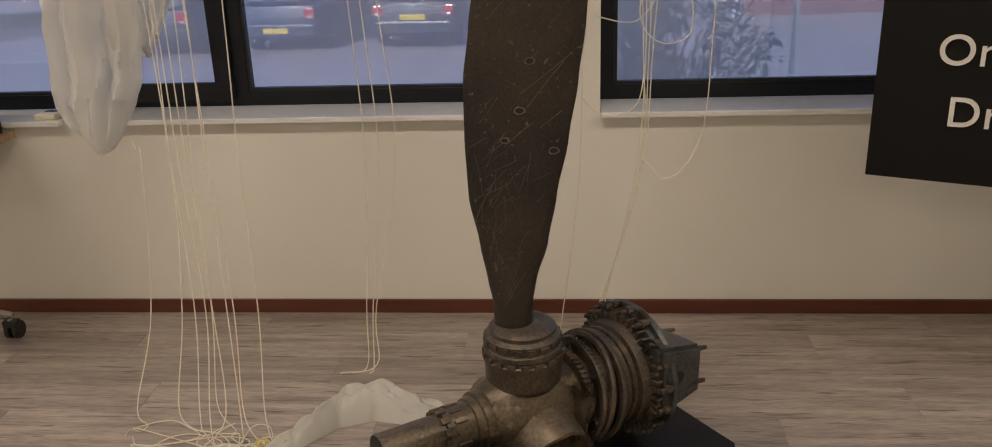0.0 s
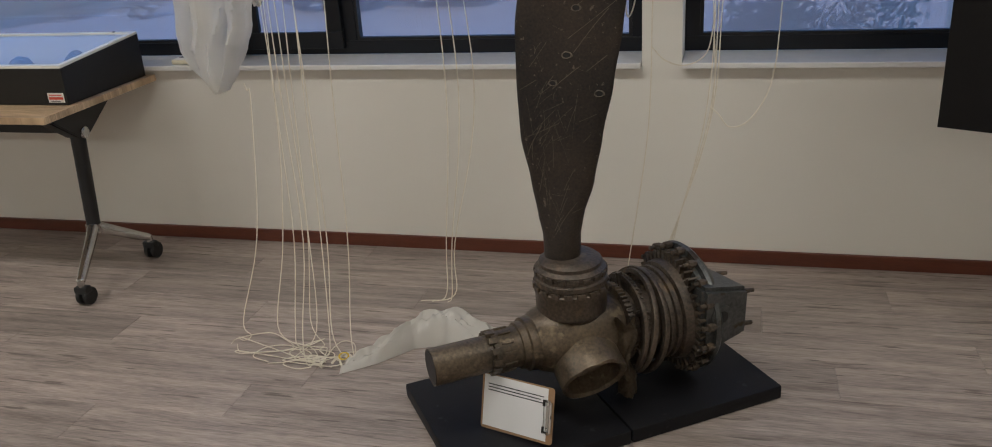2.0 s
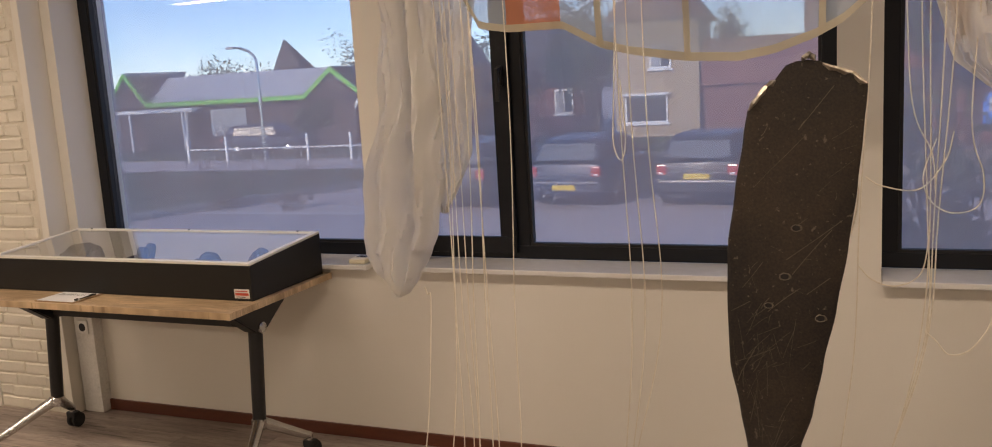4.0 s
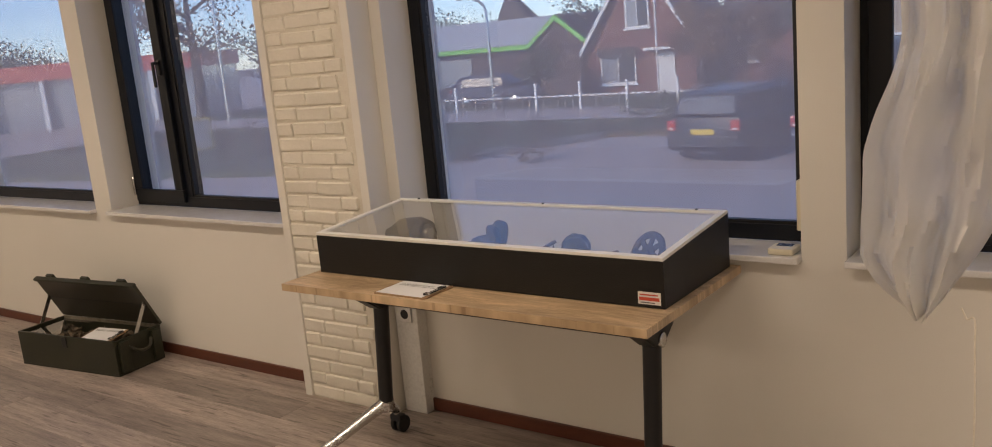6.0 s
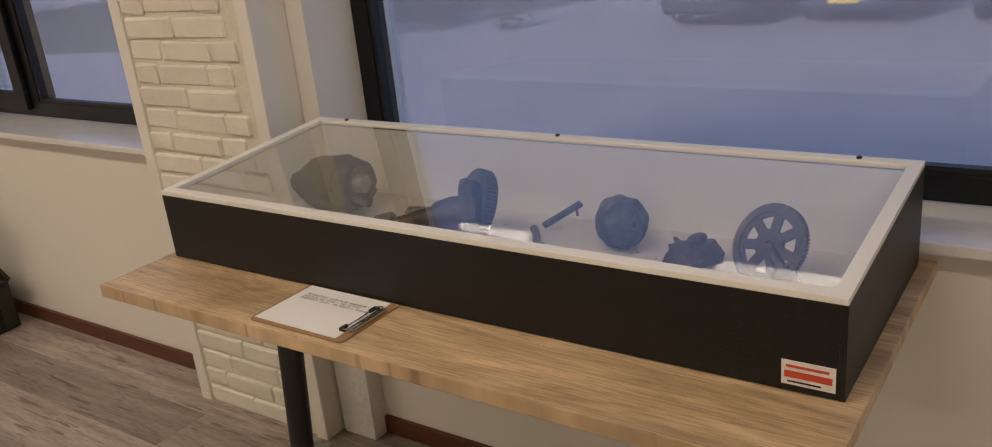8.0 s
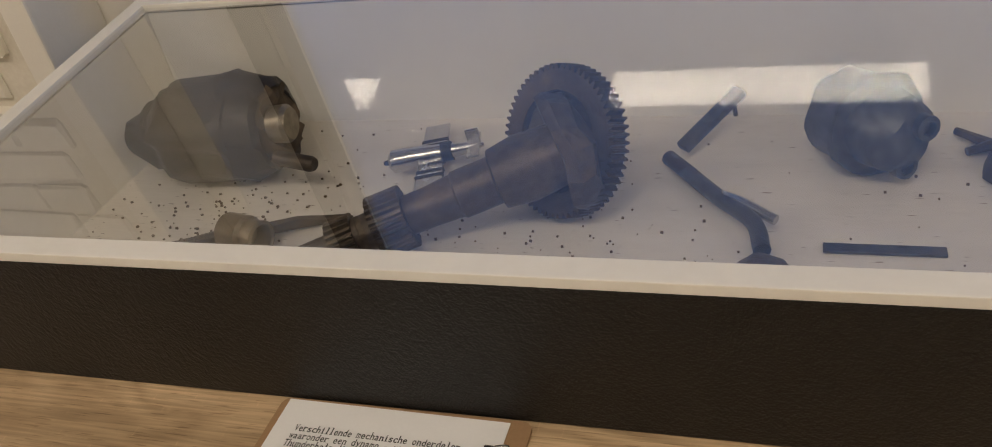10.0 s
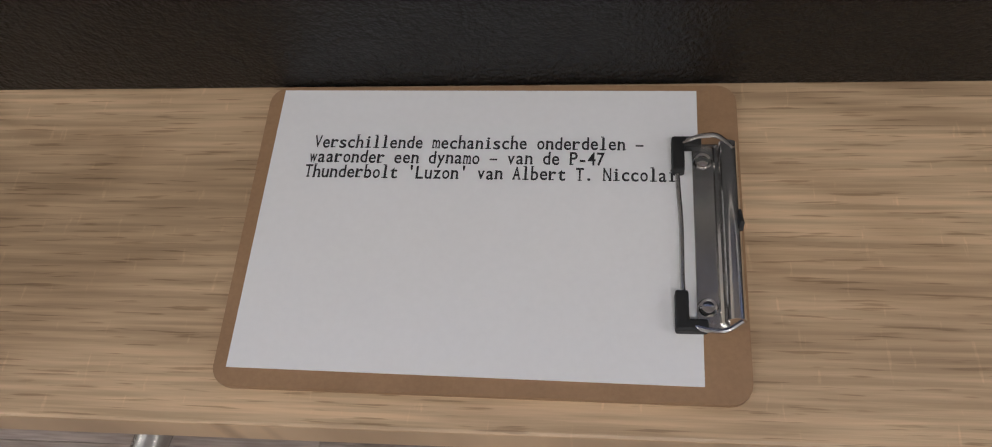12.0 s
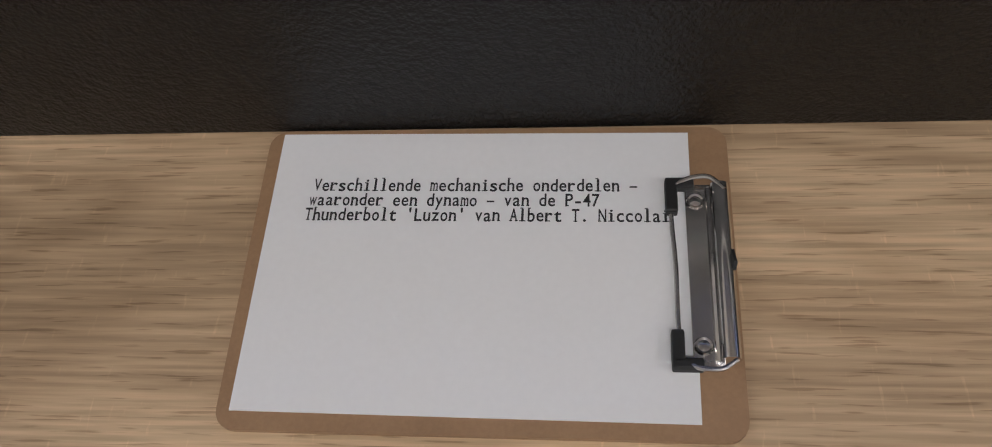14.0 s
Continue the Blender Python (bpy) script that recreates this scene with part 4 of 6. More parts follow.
for p in ((0.875, 0.075, 0.33), (0.875, 0.075, 0.23), (0.875, 0.2, 0.33)):
    part("flange_bolt", sweep([p, (p[0] + 0.03, p[1] - 0.006, p[2])], [0.008, 0.0055], 8), M_IRON, fl, "corroded stud and nut")

# blade: stations of height, middle, half chord, thickness
ST = [(0.46, 0.213, 0.050, 0.050), (0.55, 0.214, 0.052, 0.048), (0.60, 0.213, 0.062, 0.038), (0.70, 0.220, 0.086, 0.026), (0.82, 0.220, 0.109, 0.020), (0.96, 0.233, 0.126, 0.016),
      (1.10, 0.246, 0.137, 0.013), (1.24, 0.265, 0.1365, 0.011), (1.36, 0.281, 0.132, 0.009), (1.47, 0.294, 0.128, 0.007)]


def blade_at(h):
    for a, b in zip(ST, ST[1:]):
        if h <= b[0]:
            f = max(0.0, (h - a[0]) / (b[0] - a[0]))
            f2 = f * f * (3 - 2 * f)
            return [a[i] + (b[i] - a[i]) * (f if i == 0 else (f + f2) / 2) for i in range(4)]
    return list(ST[-1])


def top_of(c):
    """Height of the torn tip for a place across the chord, from -1 to 1."""
    return 1.535 - 0.065 * max(0, c - 0.15) ** 0.9 - 0.115 * max(0, -c - 0.28) ** 1.1 / 0.75 + 0.008 * noise.noise(Vector((c * 6, 0, 5)))


def blade_pt(h, c, side, off=0.0):
    hh, x, w, t = blade_at(min(h, 1.47))
    y = 2.335 + 0.02 * (h - 0.5)
    bulge = t * (1 - c * c) ** 0.5 if abs(c) < 1 else 0
    return Vector((x - 0.062 + c * w * 0.985, y + side * (bulge + off) + 0.02 * c * (h - 0.45), h))


bm = bmesh.new()
NH, NC = 44, 16
grid = {}
for side in (-1, 1):
    for i in range(NH + 1):
        for j in range(NC + 1):
            c = -math.cos(math.pi * j / NC)
            h = 0.46 + (top_of(c) - 0.46) * i / NH
            if j in (0, NC) and side == 1:
                grid[side, i, j] = grid[-1, i, j]
            else:
                grid[side, i, j] = bm.verts.new(blade_pt(h, c, side))
    for i in range(NH):
        for j in range(NC):
            bm.faces.new((grid[side, i, j], grid[side, i, j + 1], grid[side, i + 1, j + 1], grid[side, i + 1, j]))
for j in range(1, NC - 1):
    bm.faces.new((grid[-1, NH, j], grid[-1, NH, j + 1], grid[1, NH, j + 1], grid[1, NH, j]))
inv = MATM.inverted()


def in_mat(b):
    bmesh.ops.transform(b, matrix=inv, verts=b.verts)
    return b


blade = part("blade", in_mat(bm), M_BLADE, prop, "scratched black-brown propeller blade with torn tip", True)
# curled torn metal along the tip
for c0, c1, dz in ((-0.98, -0.55, 0.008), (0.25, 0.99, 0.006), (-0.1, 0.12, 0.014)):
    pts = [blade_pt(top_of(c0 + (c1 - c0) * k / 6) + dz * math.sin(math.pi * k / 6) - 0.004, c0 + (c1 - c0) * k / 6, -1, 0.008 * math.sin(k * 1.3)) for k in range(7)]
    part("torn_edge", in_mat(sweep(pts, [0.003, 0.007, 0.006, 0.009, 0.006, 0.008, 0.002], 6)), M_BENT, blade, "curled bright torn metal")
# holes and dents
for h, c, r, deep in ((1.15, 0.12, 0.008, True), (1.035, 0.02, 0.0085, False), (0.965, -0.22, 0.007, False), (0.935, 0.74, 0.0085, False)):
    p = blade_pt(h, c, -1, 0.0012)
    b = lathe([(r * 1.45, 0), (r * 1.2, 0.0022), (r, 0.001)], Matrix.Translation(p) @ pose(0, 0, 0, 90), 14, cap=False)
    for v in b.verts:
        d = v.co - p
        v.co = p + Vector((d.x * (1.2 + 0.35 * noise.noise(d * 200)), d.y, d.z * (0.75 + 0.3 * noise.noise(d * 170))))
    dent = part("dent_rim", in_mat(b), M_SCAR, blade, "bright ragged rim of a bullet hole")
    part("hole", in_mat(lathe([(r * 1.05, 0), (r * 0.5, 0.0004)], Matrix.Translation(p) @ pose(0, 0, 0, 90), 12)), M_GASKET, dent, "dark hole")
# scratches
srnd = random.Random(3)
for group, count, hr, cr, ar, lr in (("long", 8, (0.98, 1.38), (-0.75, 0.65), (28, 58), (0.03, 0.22)), ("low", 34, (0.55, 0.85), (-0.9, 0.3), (60, 115), (0.03, 0.12)),
                                     ("edge", 16, (0.8, 0.97), (-0.95, -0.2), (20, 70), (0.03, 0.10)), ("small", 34, (0.6, 1.42), (-0.8, 0.8), (0, 180), (0.012, 0.04))):
    b = bmesh.new()
    for k in range(count):
        h, c, a, l = srnd.uniform(*hr), srnd.uniform(*cr), radians(srnd.uniform(*ar)), srnd.uniform(*lr)
        w = blade_at(h)[2]
        wd = srnd.uniform(0.0002, 0.0008)
        pa = [(h + l * math.sin(a) * f, c + l * math.cos(a) * f / w + 0.02 * math.sin(f * 3 + k)) for f in (0, 0.35, 0.7, 1)]
        prev = None
        for hh, cc in pa:
            if abs(cc) > 0.95 or hh > top_of(cc) - 0.01:
                break
            q0, q1 = blade_pt(hh - wd, cc + wd / w, -1, 0.0009), blade_pt(hh + wd, cc - wd / w, -1, 0.0009)
            cur = (b.verts.new(q0), b.verts.new(q1))
            if prev:
                b.faces.new((prev[0], cur[0], cur[1], prev[1]))
            prev = cur
    tagged(part("scratching", in_mat(b), M_SCAR, blade, "pale scratches in the paint"), kind="stuff")

# caption clipboard leaning on the hub
ex = (Vector((0.226, -0.076, 0.012))).normalized()
ey = (Vector((0.02, 0.04, 0.15)) - ex * Vector((0.02, 0.04, 0.15)).dot(ex)).normalized()
ez = ex.cross(ey)
ctr = Vector((0.055, 2.117, 0.1235))
CM = Matrix(((ex.x, ey.x, ez.x, ctr.x), (ex.y, ey.y, ez.y, ctr.y), (ex.z, ey.z, ez.z, ctr.z), (0, 0, 0, 1)))
clipboard(CM, 0.2265, 0.155, [], 0.006, "brown clipboard with typed caption leaning against the propeller hub", bars=3, line_step=0.0085, text_y=0.026)

# ---- black sign with raised letters ----
sign = thing("information_sign", "tall matt black panel with raised white letters, hanging", "sign", Matrix.Translation((1.171, 2.892, 0.70)) @ pose(0, 0, 0, 0, 0, -24))
part("panel", box(0, 1.1, -0.012, 0.012, 0, CEIL_Z - 0.75, 0.001), M_SIGN, sign)
for t, x, z in (("On", 0.15, 0.335), ("Dr", 0.19, 0.165)):
    words("letters", t, 0.118, M_LETTER, sign, Matrix.Translation((x, -0.013, z)) @ pose(0, 0, 0, 90), 0.006, "raised white serif letters", 1.05)
for x in (0.1, 1.0):
    part("hanger", sweep([(x, 0, CEIL_Z - 0.75), (x, 0, CEIL_Z - 0.70)], 0.003, 6), M_STEEL, sign, "thin steel hanging wire")

# ---- parachute ----
para = thing("parachute", "torn cream silk parachute hung from the ceiling with cords", "parachute")


def lerp_table(tab, z):
    if z >= tab[0][0]:
        return tab[0][1]
    for (za, xa), (zb, xb) in zip(tab, tab[1:]):
        if z >= zb:
            return xa + (xb - xa) * (za - z) / (za - zb)
    return tab[-1][1]


def hanging(name, left, right, z0, z1, y, folds, amp, material, label, seed, nu=60, nv=70, hem=0.0):
    def fn(u, v):
        zt = z1 + (z0 - z1) * v
        xa, xb = lerp_table(left, zt), lerp_table(right, zt)
        w = math.sin(folds * math.pi * u + 1.5 * noise.noise(Vector((seed, v * 2.5, u))) + 2 * v) * amp
        n1 = noise.noise(Vector((u * 5 + seed, v * 9, 1.3))) * 0.022 + noise.noise(Vector((u * 14, v * 26 + seed, 7))) * 0.008
        rid = abs(noise.noise(Vector((u * 4 + 3 * v, v * 9 - 3 * u, seed + 4)))) * 0.06 + abs(noise.noise(Vector((u * 9 - 5 * v, v * 17 + 4 * u, seed + 2)))) * 0.03
        return (xa + (xb - xa) * u + 0.010 * noise.noise(Vector((u * 4, v * 12, seed + 9))), y + w + n1 + rid, zt + hem * noise.noise(Vector((u * 9, seed, 0))))
    return part(name, sheet(nu, nv, fn), material, para, label, True)


LEFT_L = [(2.7, -1.05), (1.8, -1.03), (1.45, -1.04), (1.2, -1.115), (0.96, -1.12), (0.89, -1.07), (0.835, -1.005)]
LEFT_R = [(2.7, -0.80), (1.8, -0.83), (1.42, -0.83), (1.2, -0.845), (1.05, -0.86), (0.96, -0.90), (0.87, -0.955), (0.835, -0.985)]
hanging("silk_fold", LEFT_L, LEFT_R, 2.72, 0.835, 2.66, 4.5, 0.035, M_SILK, "crumpled cream silk bunch", 1.0)
hanging("silk_flap", [(2.7, -0.90), (1.28, -0.90), (1.12, -0.895), (1.10, -0.87)], [(2.7, -0.70), (1.8, -0.72), (1.28, -0.765), (1.22, -0.79), (1.10, -0.85)], 2.72, 1.10, 2.74, 2, 0.018,
        M_SILK, "thin hanging silk flap", 4.0, 24, 50)
hanging("silk_fold", [(2.7, 0.50), (1.7, 0.545), (1.5, 0.60), (1.42, 0.69), (1.395, 0.74)], [(2.7, 0.84), (1.7, 0.80), (1.5, 0.80), (1.40, 0.785), (1.385, 0.77)], 2.72, 1.39, 2.80, 4, 0.03,
        M_SILK, "crumpled cream silk bunch", 8.0, 46, 60)
hanging("stained_panel", [(2.7, 0.56), (1.7, 0.58), (1.56, 0.60)], [(2.7, 0.67), (1.7, 0.67), (1.56, 0.665)], 2.6, 1.56, 2.835, 1, 0.008, M_ORANGE, "faded orange panel behind the silk", 2.0, 10, 30)


def canopy_edge(x):
    e = [(-0.76, 1.82), (-0.70, 1.68), (-0.62, 1.665), (-0.455, 1.665), (-0.35, 1.60), (-0.27, 1.575), (-0.1, 1.545), (0.05, 1.535), (0.15, 1.55), (0.26, 1.585), (0.33, 1.62), (0.41, 1.69), (0.50, 1.85)]
    for (xa, za), (xb, zb) in zip(e, e[1:]):
        if x <= xb:
            return za + (zb - za) * max(0, x - xa) / (xb - xa)
    return e[-1][1]


def canopy_pt(x, v, back=0.0):
    zl = canopy_edge(x)
    zz = zl + (2.70 - zl) * v
    y = 2.72 + 0.16 * math.sin(math.pi * (x + 0.76) / 1.26) * (1 - 0.4 * v) + 0.035 * math.sin(x * 17 + 2 * v) * (0.4 + v) + 0.014 * noise.noise(Vector((x * 8, zz * 9, 2))) + back
    return (x, y, zz)


part("canopy", sheet(40, 36, lambda u, v: canopy_pt(-0.76 + u * 0.135, v)), M_SHEER, para, "sheer blue-white canopy gore", True)
part("orange_panel", sheet(14, 36, lambda u, v: canopy_pt(-0.625 + u * 0.165, v)), M_ORANGE, para, "faded orange canopy panel", True)
part("canopy", sheet(60, 36, lambda u, v: canopy_pt(-0.46 + u * 0.96, v)), M_SHEER, para, "sheer blue-white canopy gore", True)
part("hem_tape", sheet(70, 1, lambda u, v: canopy_pt(-0.755 + u * 1.25, v * 0.022, -0.005)), M_SEAM, para, "yellowed hem tape", True)
for sx in (-0.36, -0.10, 0.27):
    part("seam_tape", sheet(1, 30, lambda u, v: canopy_pt(sx + u * 0.018 + 0.09 * v * (sx - 0.05), v, -0.006)), M_SEAM, para, "yellowed seam tape", True)
hanging("silk_rag", [(2.0, -0.12), (1.85, -0.10), (1.80, -0.09)], [(2.0, 0.02), (1.85, 0.0), (1.80, -0.02)], 2.0, 1.79, 2.60, 2, 0.012, M_SILK, "small torn silk rag", 3.0, 14, 14)

# cords
crnd = random.Random(11)


def cord(pts, r=0.0019, steps=7):
    return part("cord", sweep(smooth_path(pts, steps), r, 5), M_CORD, para, "", True)


def wob(a):
    return crnd.uniform(-a, a)


for x, xb, yb in ((-0.90, -0.98, 2.50), (-0.815, -0.86, 2.47), (-0.80, -0.80, 2.50), (-0.775, -0.76, 2.44), (-0.755, -0.70, 2.46), (-0.735, -0.74, 2.52), (-0.71, -0.66, 2.48), (-0.70, -0.64, 2.45), (-0.59, -0.60, 2.50)):
    top = (x - 0.02 + wob(0.01), 2.69, 2.55 if x > -0.85 else 0.86)
    tail = [(xb + wob(0.1), yb + wob(0.05), 0.004 + crnd.uniform(0, 0.01)) for _ in range(3)] + [(-0.62 + wob(0.03), 2.40 + wob(0.03), 0.008)]
    cord([top, (x + wob(0.012), 2.68, min(1.5, top[2] - 0.02)), (x + wob(0.015), 2.66, 0.8), (x + (xb - x) * 0.4 + wob(0.01), 2.62, 0.35), (xb + wob(0.02), yb + 0.06, 0.06), *tail])
# loops lying on the floor
for cx, cy, rx, ry in ((-0.90, 2.50, 0.11, 0.06), (-0.80, 2.44, 0.09, 0.05), (-0.70, 2.45, 0.08, 0.035), (-0.63, 2.42, 0.06, 0.03), (-0.55, 2.47, 0.045, 0.025), (-0.72, 2.39, 0.05, 0.03)):
    a0 = crnd.uniform(0, 6)
    cord([(cx + rx * math.cos(a0 + k * 0.9) * (1 + wob(0.2)), cy + ry * math.sin(a0 + k * 0.9) * (1 + wob(0.2)), 0.003 + 0.004 * (k % 3)) for k in range(8)])
# middle strands to the rag on the floor
for x, xb in ((-0.255, -0.33), (-0.215, -0.31), (-0.165, -0.30)):
    cord([(x - 0.02, 2.66, 2.5), (x - 0.01 + wob(0.01), 2.70, 1.4), (x, 2.74, 0.8), (xb + 0.02, 2.76, 0.3), (xb, 2.765, 0.10), (xb - 0.06 + wob(0.08), 2.75, 0.075)])
cord([(-0.255, 2.67, 1.75), (-0.27, 2.67, 1.45), (-0.275, 2.67, 1.32), (-0.255, 2.67, 1.27), (-0.24, 2.67, 1.33), (-0.25, 2.67, 1.5)])
# strands on the other side, with loops
for x, xm, xb in ((0.52, 0.55, 0.28), (0.545, 0.555, 0.30), (0.575, 0.56, 0.33), (0.60, 0.565, 0.30)):
    cord([(x, 2.80, 2.5), (x + wob(0.01), 2.80, 1.7), (xm + wob(0.008), 2.81, 1.10), (0.54 + wob(0.01), 2.82, 0.75), (0.45, 2.85, 0.4), (xb + 0.04, 2.9, 0.06), (xb, 2.92, 0.005), (xb - 0.05, 2.88, 0.004)])
cord([(0.42, 2.75, 2.5), (0.40, 2.76, 1.6), (0.375, 2.78, 1.1), (0.36, 2.8, 0.7), (0.28, 2.83, 0.2), (0.25, 2.85, 0.005)])
cord([(0.39, 2.78, 1.20), (0.43, 2.78, 1.175), (0.52, 2.78, 1.165), (0.58, 2.78, 1.24), (0.60, 2.78, 1.32)])
cord([(0.48, 2.78, 1.75), (0.50, 2.78, 1.4), (0.55, 2.79, 1.26), (0.56, 2.79, 1.15)])
cord([(0.66, 2.79, 1.75), (0.64, 2.79, 1.35), (0.67, 2.78, 1.2), (0.66, 2.78, 1.12), (0.60, 2.78, 1.10), (0.55, 2.79, 1.13), (0.53, 2.79, 1.2), (0.56, 2.79, 1.30)])
cord([(0.735, 2.80, 1.41), (0.73, 2.80, 1.1), (0.715, 2.80, 0.85), (0.66, 2.80, 0.73), (0.60, 2.80, 0.70), (0.565, 2.80, 0.74), (0.54, 2.81, 0.76)])
cord([(0.37, 2.79, 0.95), (0.41, 2.80, 0.905), (0.47, 2.80, 0.89), (0.53, 2.80, 0.93), (0.55, 2.80, 1.05)])
cord([(0.36, 2.30, 1.28), (0.375, 2.33, 1.22), (0.365, 2.35, 1.14), (0.35, 2.34, 1.11), (0.345, 2.32, 1.18)])
# folded silk on the floor
fold = [(-0.56, 2.40), (-0.46, 2.50), (-0.37, 2.62), (-0.27, 2.66), (-0.12, 2.62), (0.02, 2.56)]


def rag(u, v):
    f = u * (len(fold) - 1)
    i = min(int(f), len(fold) - 2)
    cx, cy = (fold[i][k] + (fold[i + 1][k] - fold[i][k]) * (f - i) for k in (0, 1))
    w = 0.045 + 0.03 * math.sin(math.pi * u)
    hgt = (0.03 + 0.075 * math.sin(math.pi * min(1, u * 1.05)) ** 1.5) * (math.sin(math.pi * v) ** 0.8)
    n1 = noise.noise(Vector((u * 9, v * 4, 3))) * 0.03 - abs(noise.noise(Vector((u * 16 + 4 * v, v * 6, 5)))) * 0.035
    return (cx + 0.3 * (v - 0.5) * w, cy + (v - 0.5) * 2 * w, max(0.003, hgt + n1 * math.sin(math.pi * v)))


part("floor_rag", sheet(60, 22, rag), M_SILK, para, "crumpled cream silk lying on the floor", True)
for a, b in (((-0.60, 2.42), (-0.55, 2.44)), ((-0.61, 2.40), (-0.57, 2.39)), ((-0.58, 2.45), (-0.56, 2.40))):
    cord([(a[0], a[1], 0.012), ((a[0] + b[0]) / 2, (a[1] + b[1]) / 2 + 0.01, 0.03), (b[0], b[1], 0.012)], 0.004)
part("grommet", lathe([(0.012, 0), (0.016, 0.002), (0.018, 0)], Matrix.Translation((-0.572, 2.415, 0.034)) @ pose(0, 0, 0, 15, 5), 18, cap=False), M_PLATE, para, "brass eyelet", True)

# the cords and silk hang a little nearer the windows than the heap on the floor
for ob in para.children:
    for v in ob.data.vertices:
        f = max(0.0, min(1.0, v.co.z / 0.8))
        x, y, z = v.co
        v.co = (x * (1.03 + 0.045 * f) - 0.015 - 0.05 * f, y + 0.03 + 0.15 * f, min(CEIL_Z - 0.012, z + 0.05 * (z - 1.4) * f))

# ---- finds in the display case ----
Z0 = CASE_Z


def gear(r, hole, thick, count, tooth, m, bm=None, lighten=0):
    """A toothed disc about z, with lightening holes if asked."""
    bm = bm or bmesh.new()
    n = count * 4
    rim = [(r + (tooth if (i // 2) % 2 else 0)) for i in range(n)]
    outer = [[bm.verts.new((rim[i] * math.cos(2 * math.pi * i / n), rim[i] * math.sin(2 * math.pi * i / n), z)) for i in range(n)] for z in (-thick / 2, thick / 2)]
    inner = [[bm.verts.new((hole * math.cos(2 * math.pi * i / n), hole * math.sin(2 * math.pi * i / n), z)) for i in range(n)] for z in (-thick / 2, thick / 2)]
    for i in range(n):
        j = (i + 1) % n
        bm.faces.new((outer[0][i], outer[0][j], outer[1][j], outer[1][i]))
        bm.faces.new((inner[0][j], inner[0][i], inner[1][i], inner[1][j]))
        for k in (0, 1):
            bm.faces.new((outer[k][i], outer[k][j], inner[k][j], inner[k][i]))
    bmesh.ops.transform(bm, matrix=m, verts=bm.verts)
    return bm


def toward(at, direction):
    return Matrix.Translation(at) @ Vector(direction).to_track_quat("Z", "Y").to_matrix().to_4x4()


def rough_up(bm, amp, freq, seed=0.0, low=None):
    for v in bm.verts:
        n = Vector((noise.noise(v.co * freq + Vector((seed, 0, 0))), noise.noise(v.co * freq + Vector((0, seed, 9))), noise.noise(v.co * freq + Vector((5, 0, seed)))))
        v.co += n * amp
        if low is not None:
            v.co.z = max(v.co.z, low)
    return bm


gen = thing("generator", "brown corroded dynamo with torn open end in the display case", "dynamo")
D = (1, 0.08, 0.03)
G0 = Vector((-3.085, 3.19, Z0 + 0.060))
bm = lathe([(0.02, -0.025), (0.026, -0.02), (0.032, 0.0), (0.040, 0.012), (0.042, 0.025), (0.056, 0.038), (0.0605, 0.048), (0.0615, 0.12), (0.063, 0.122), (0.063, 0.130), (0.060, 0.133), (0.055, 0.165), (0.046, 0.17), (0.036, 0.155), (0.02, 0.15)],
           toward(G0, D), 40)
part("body", rough_up(bm, 0.010, 38, 2, Z0 + 0.001), M_BLADE, gen, "", True)
part("winding", rough_up(lathe([(0.041, 0.155), (0.045, 0.172), (0.034, 0.178), (0.02, 0.17)], toward(G0, D), 30), 0.014, 60, 5, Z0 + 0.001), M_DEBRIS, gen, "earthy broken winding", True)
part("bearing", lathe([(0.012, 0.165), (0.021, 0.168), (0.022, 0.185), (0.018, 0.19)], toward(G0 + Vector((0.01, -0.02, 0.01)), D), 24), M_BENT, gen, "worn brass bearing ring", True)
part("shaft", lathe([(0.008, 0.18), (0.009, 0.185), (0.009, 0.225), (0.007, 0.23)], toward(G0 + Vector((0.01, -0.02, 0.012)), (1, -0.1, -0.12)), 16), M_IRON, gen, "short steel shaft", True)
part("end_knob", lathe([(0.006, -0.035), (0.011, -0.03), (0.013, -0.02)], toward(G0, D), 14), M_HUB, gen, "", True)

tubep = thing("pipe_union", "short corroded pipe union with broken ends in the case", "pipe")
part("union", lathe([(0.014, 0), (0.020, 0.002), (0.021, 0.03), (0.018, 0.034), (0.019, 0.05), (0.016, 0.052), (0.014, 0.05), (0.013, 0.03)], toward((-2.915, 3.055, Z0 + 0.0215), (1, -0.25, 0)), 24), M_HUB, tubep, "", True)
part("fragment", rough_up(sweep([(-3.03, 3.03, Z0 + 0.006), (-2.97, 3.045, Z0 + 0.008), (-2.92, 3.055, Z0 + 0.012)], [0.003, 0.006, 0.008], 8), 0.004, 90, 1, Z0), M_IRON, tubep, "flaked rusty fragment")
part("fragment", rough_up(sweep([(-2.89, 3.07, Z0 + 0.010), (-2.85, 3.09, Z0 + 0.010), (-2.80, 3.105, Z0 + 0.006)], [0.007, 0.006, 0.003], 8), 0.005, 90, 3, Z0), M_IRON, tubep, "flaked rusty fragment")

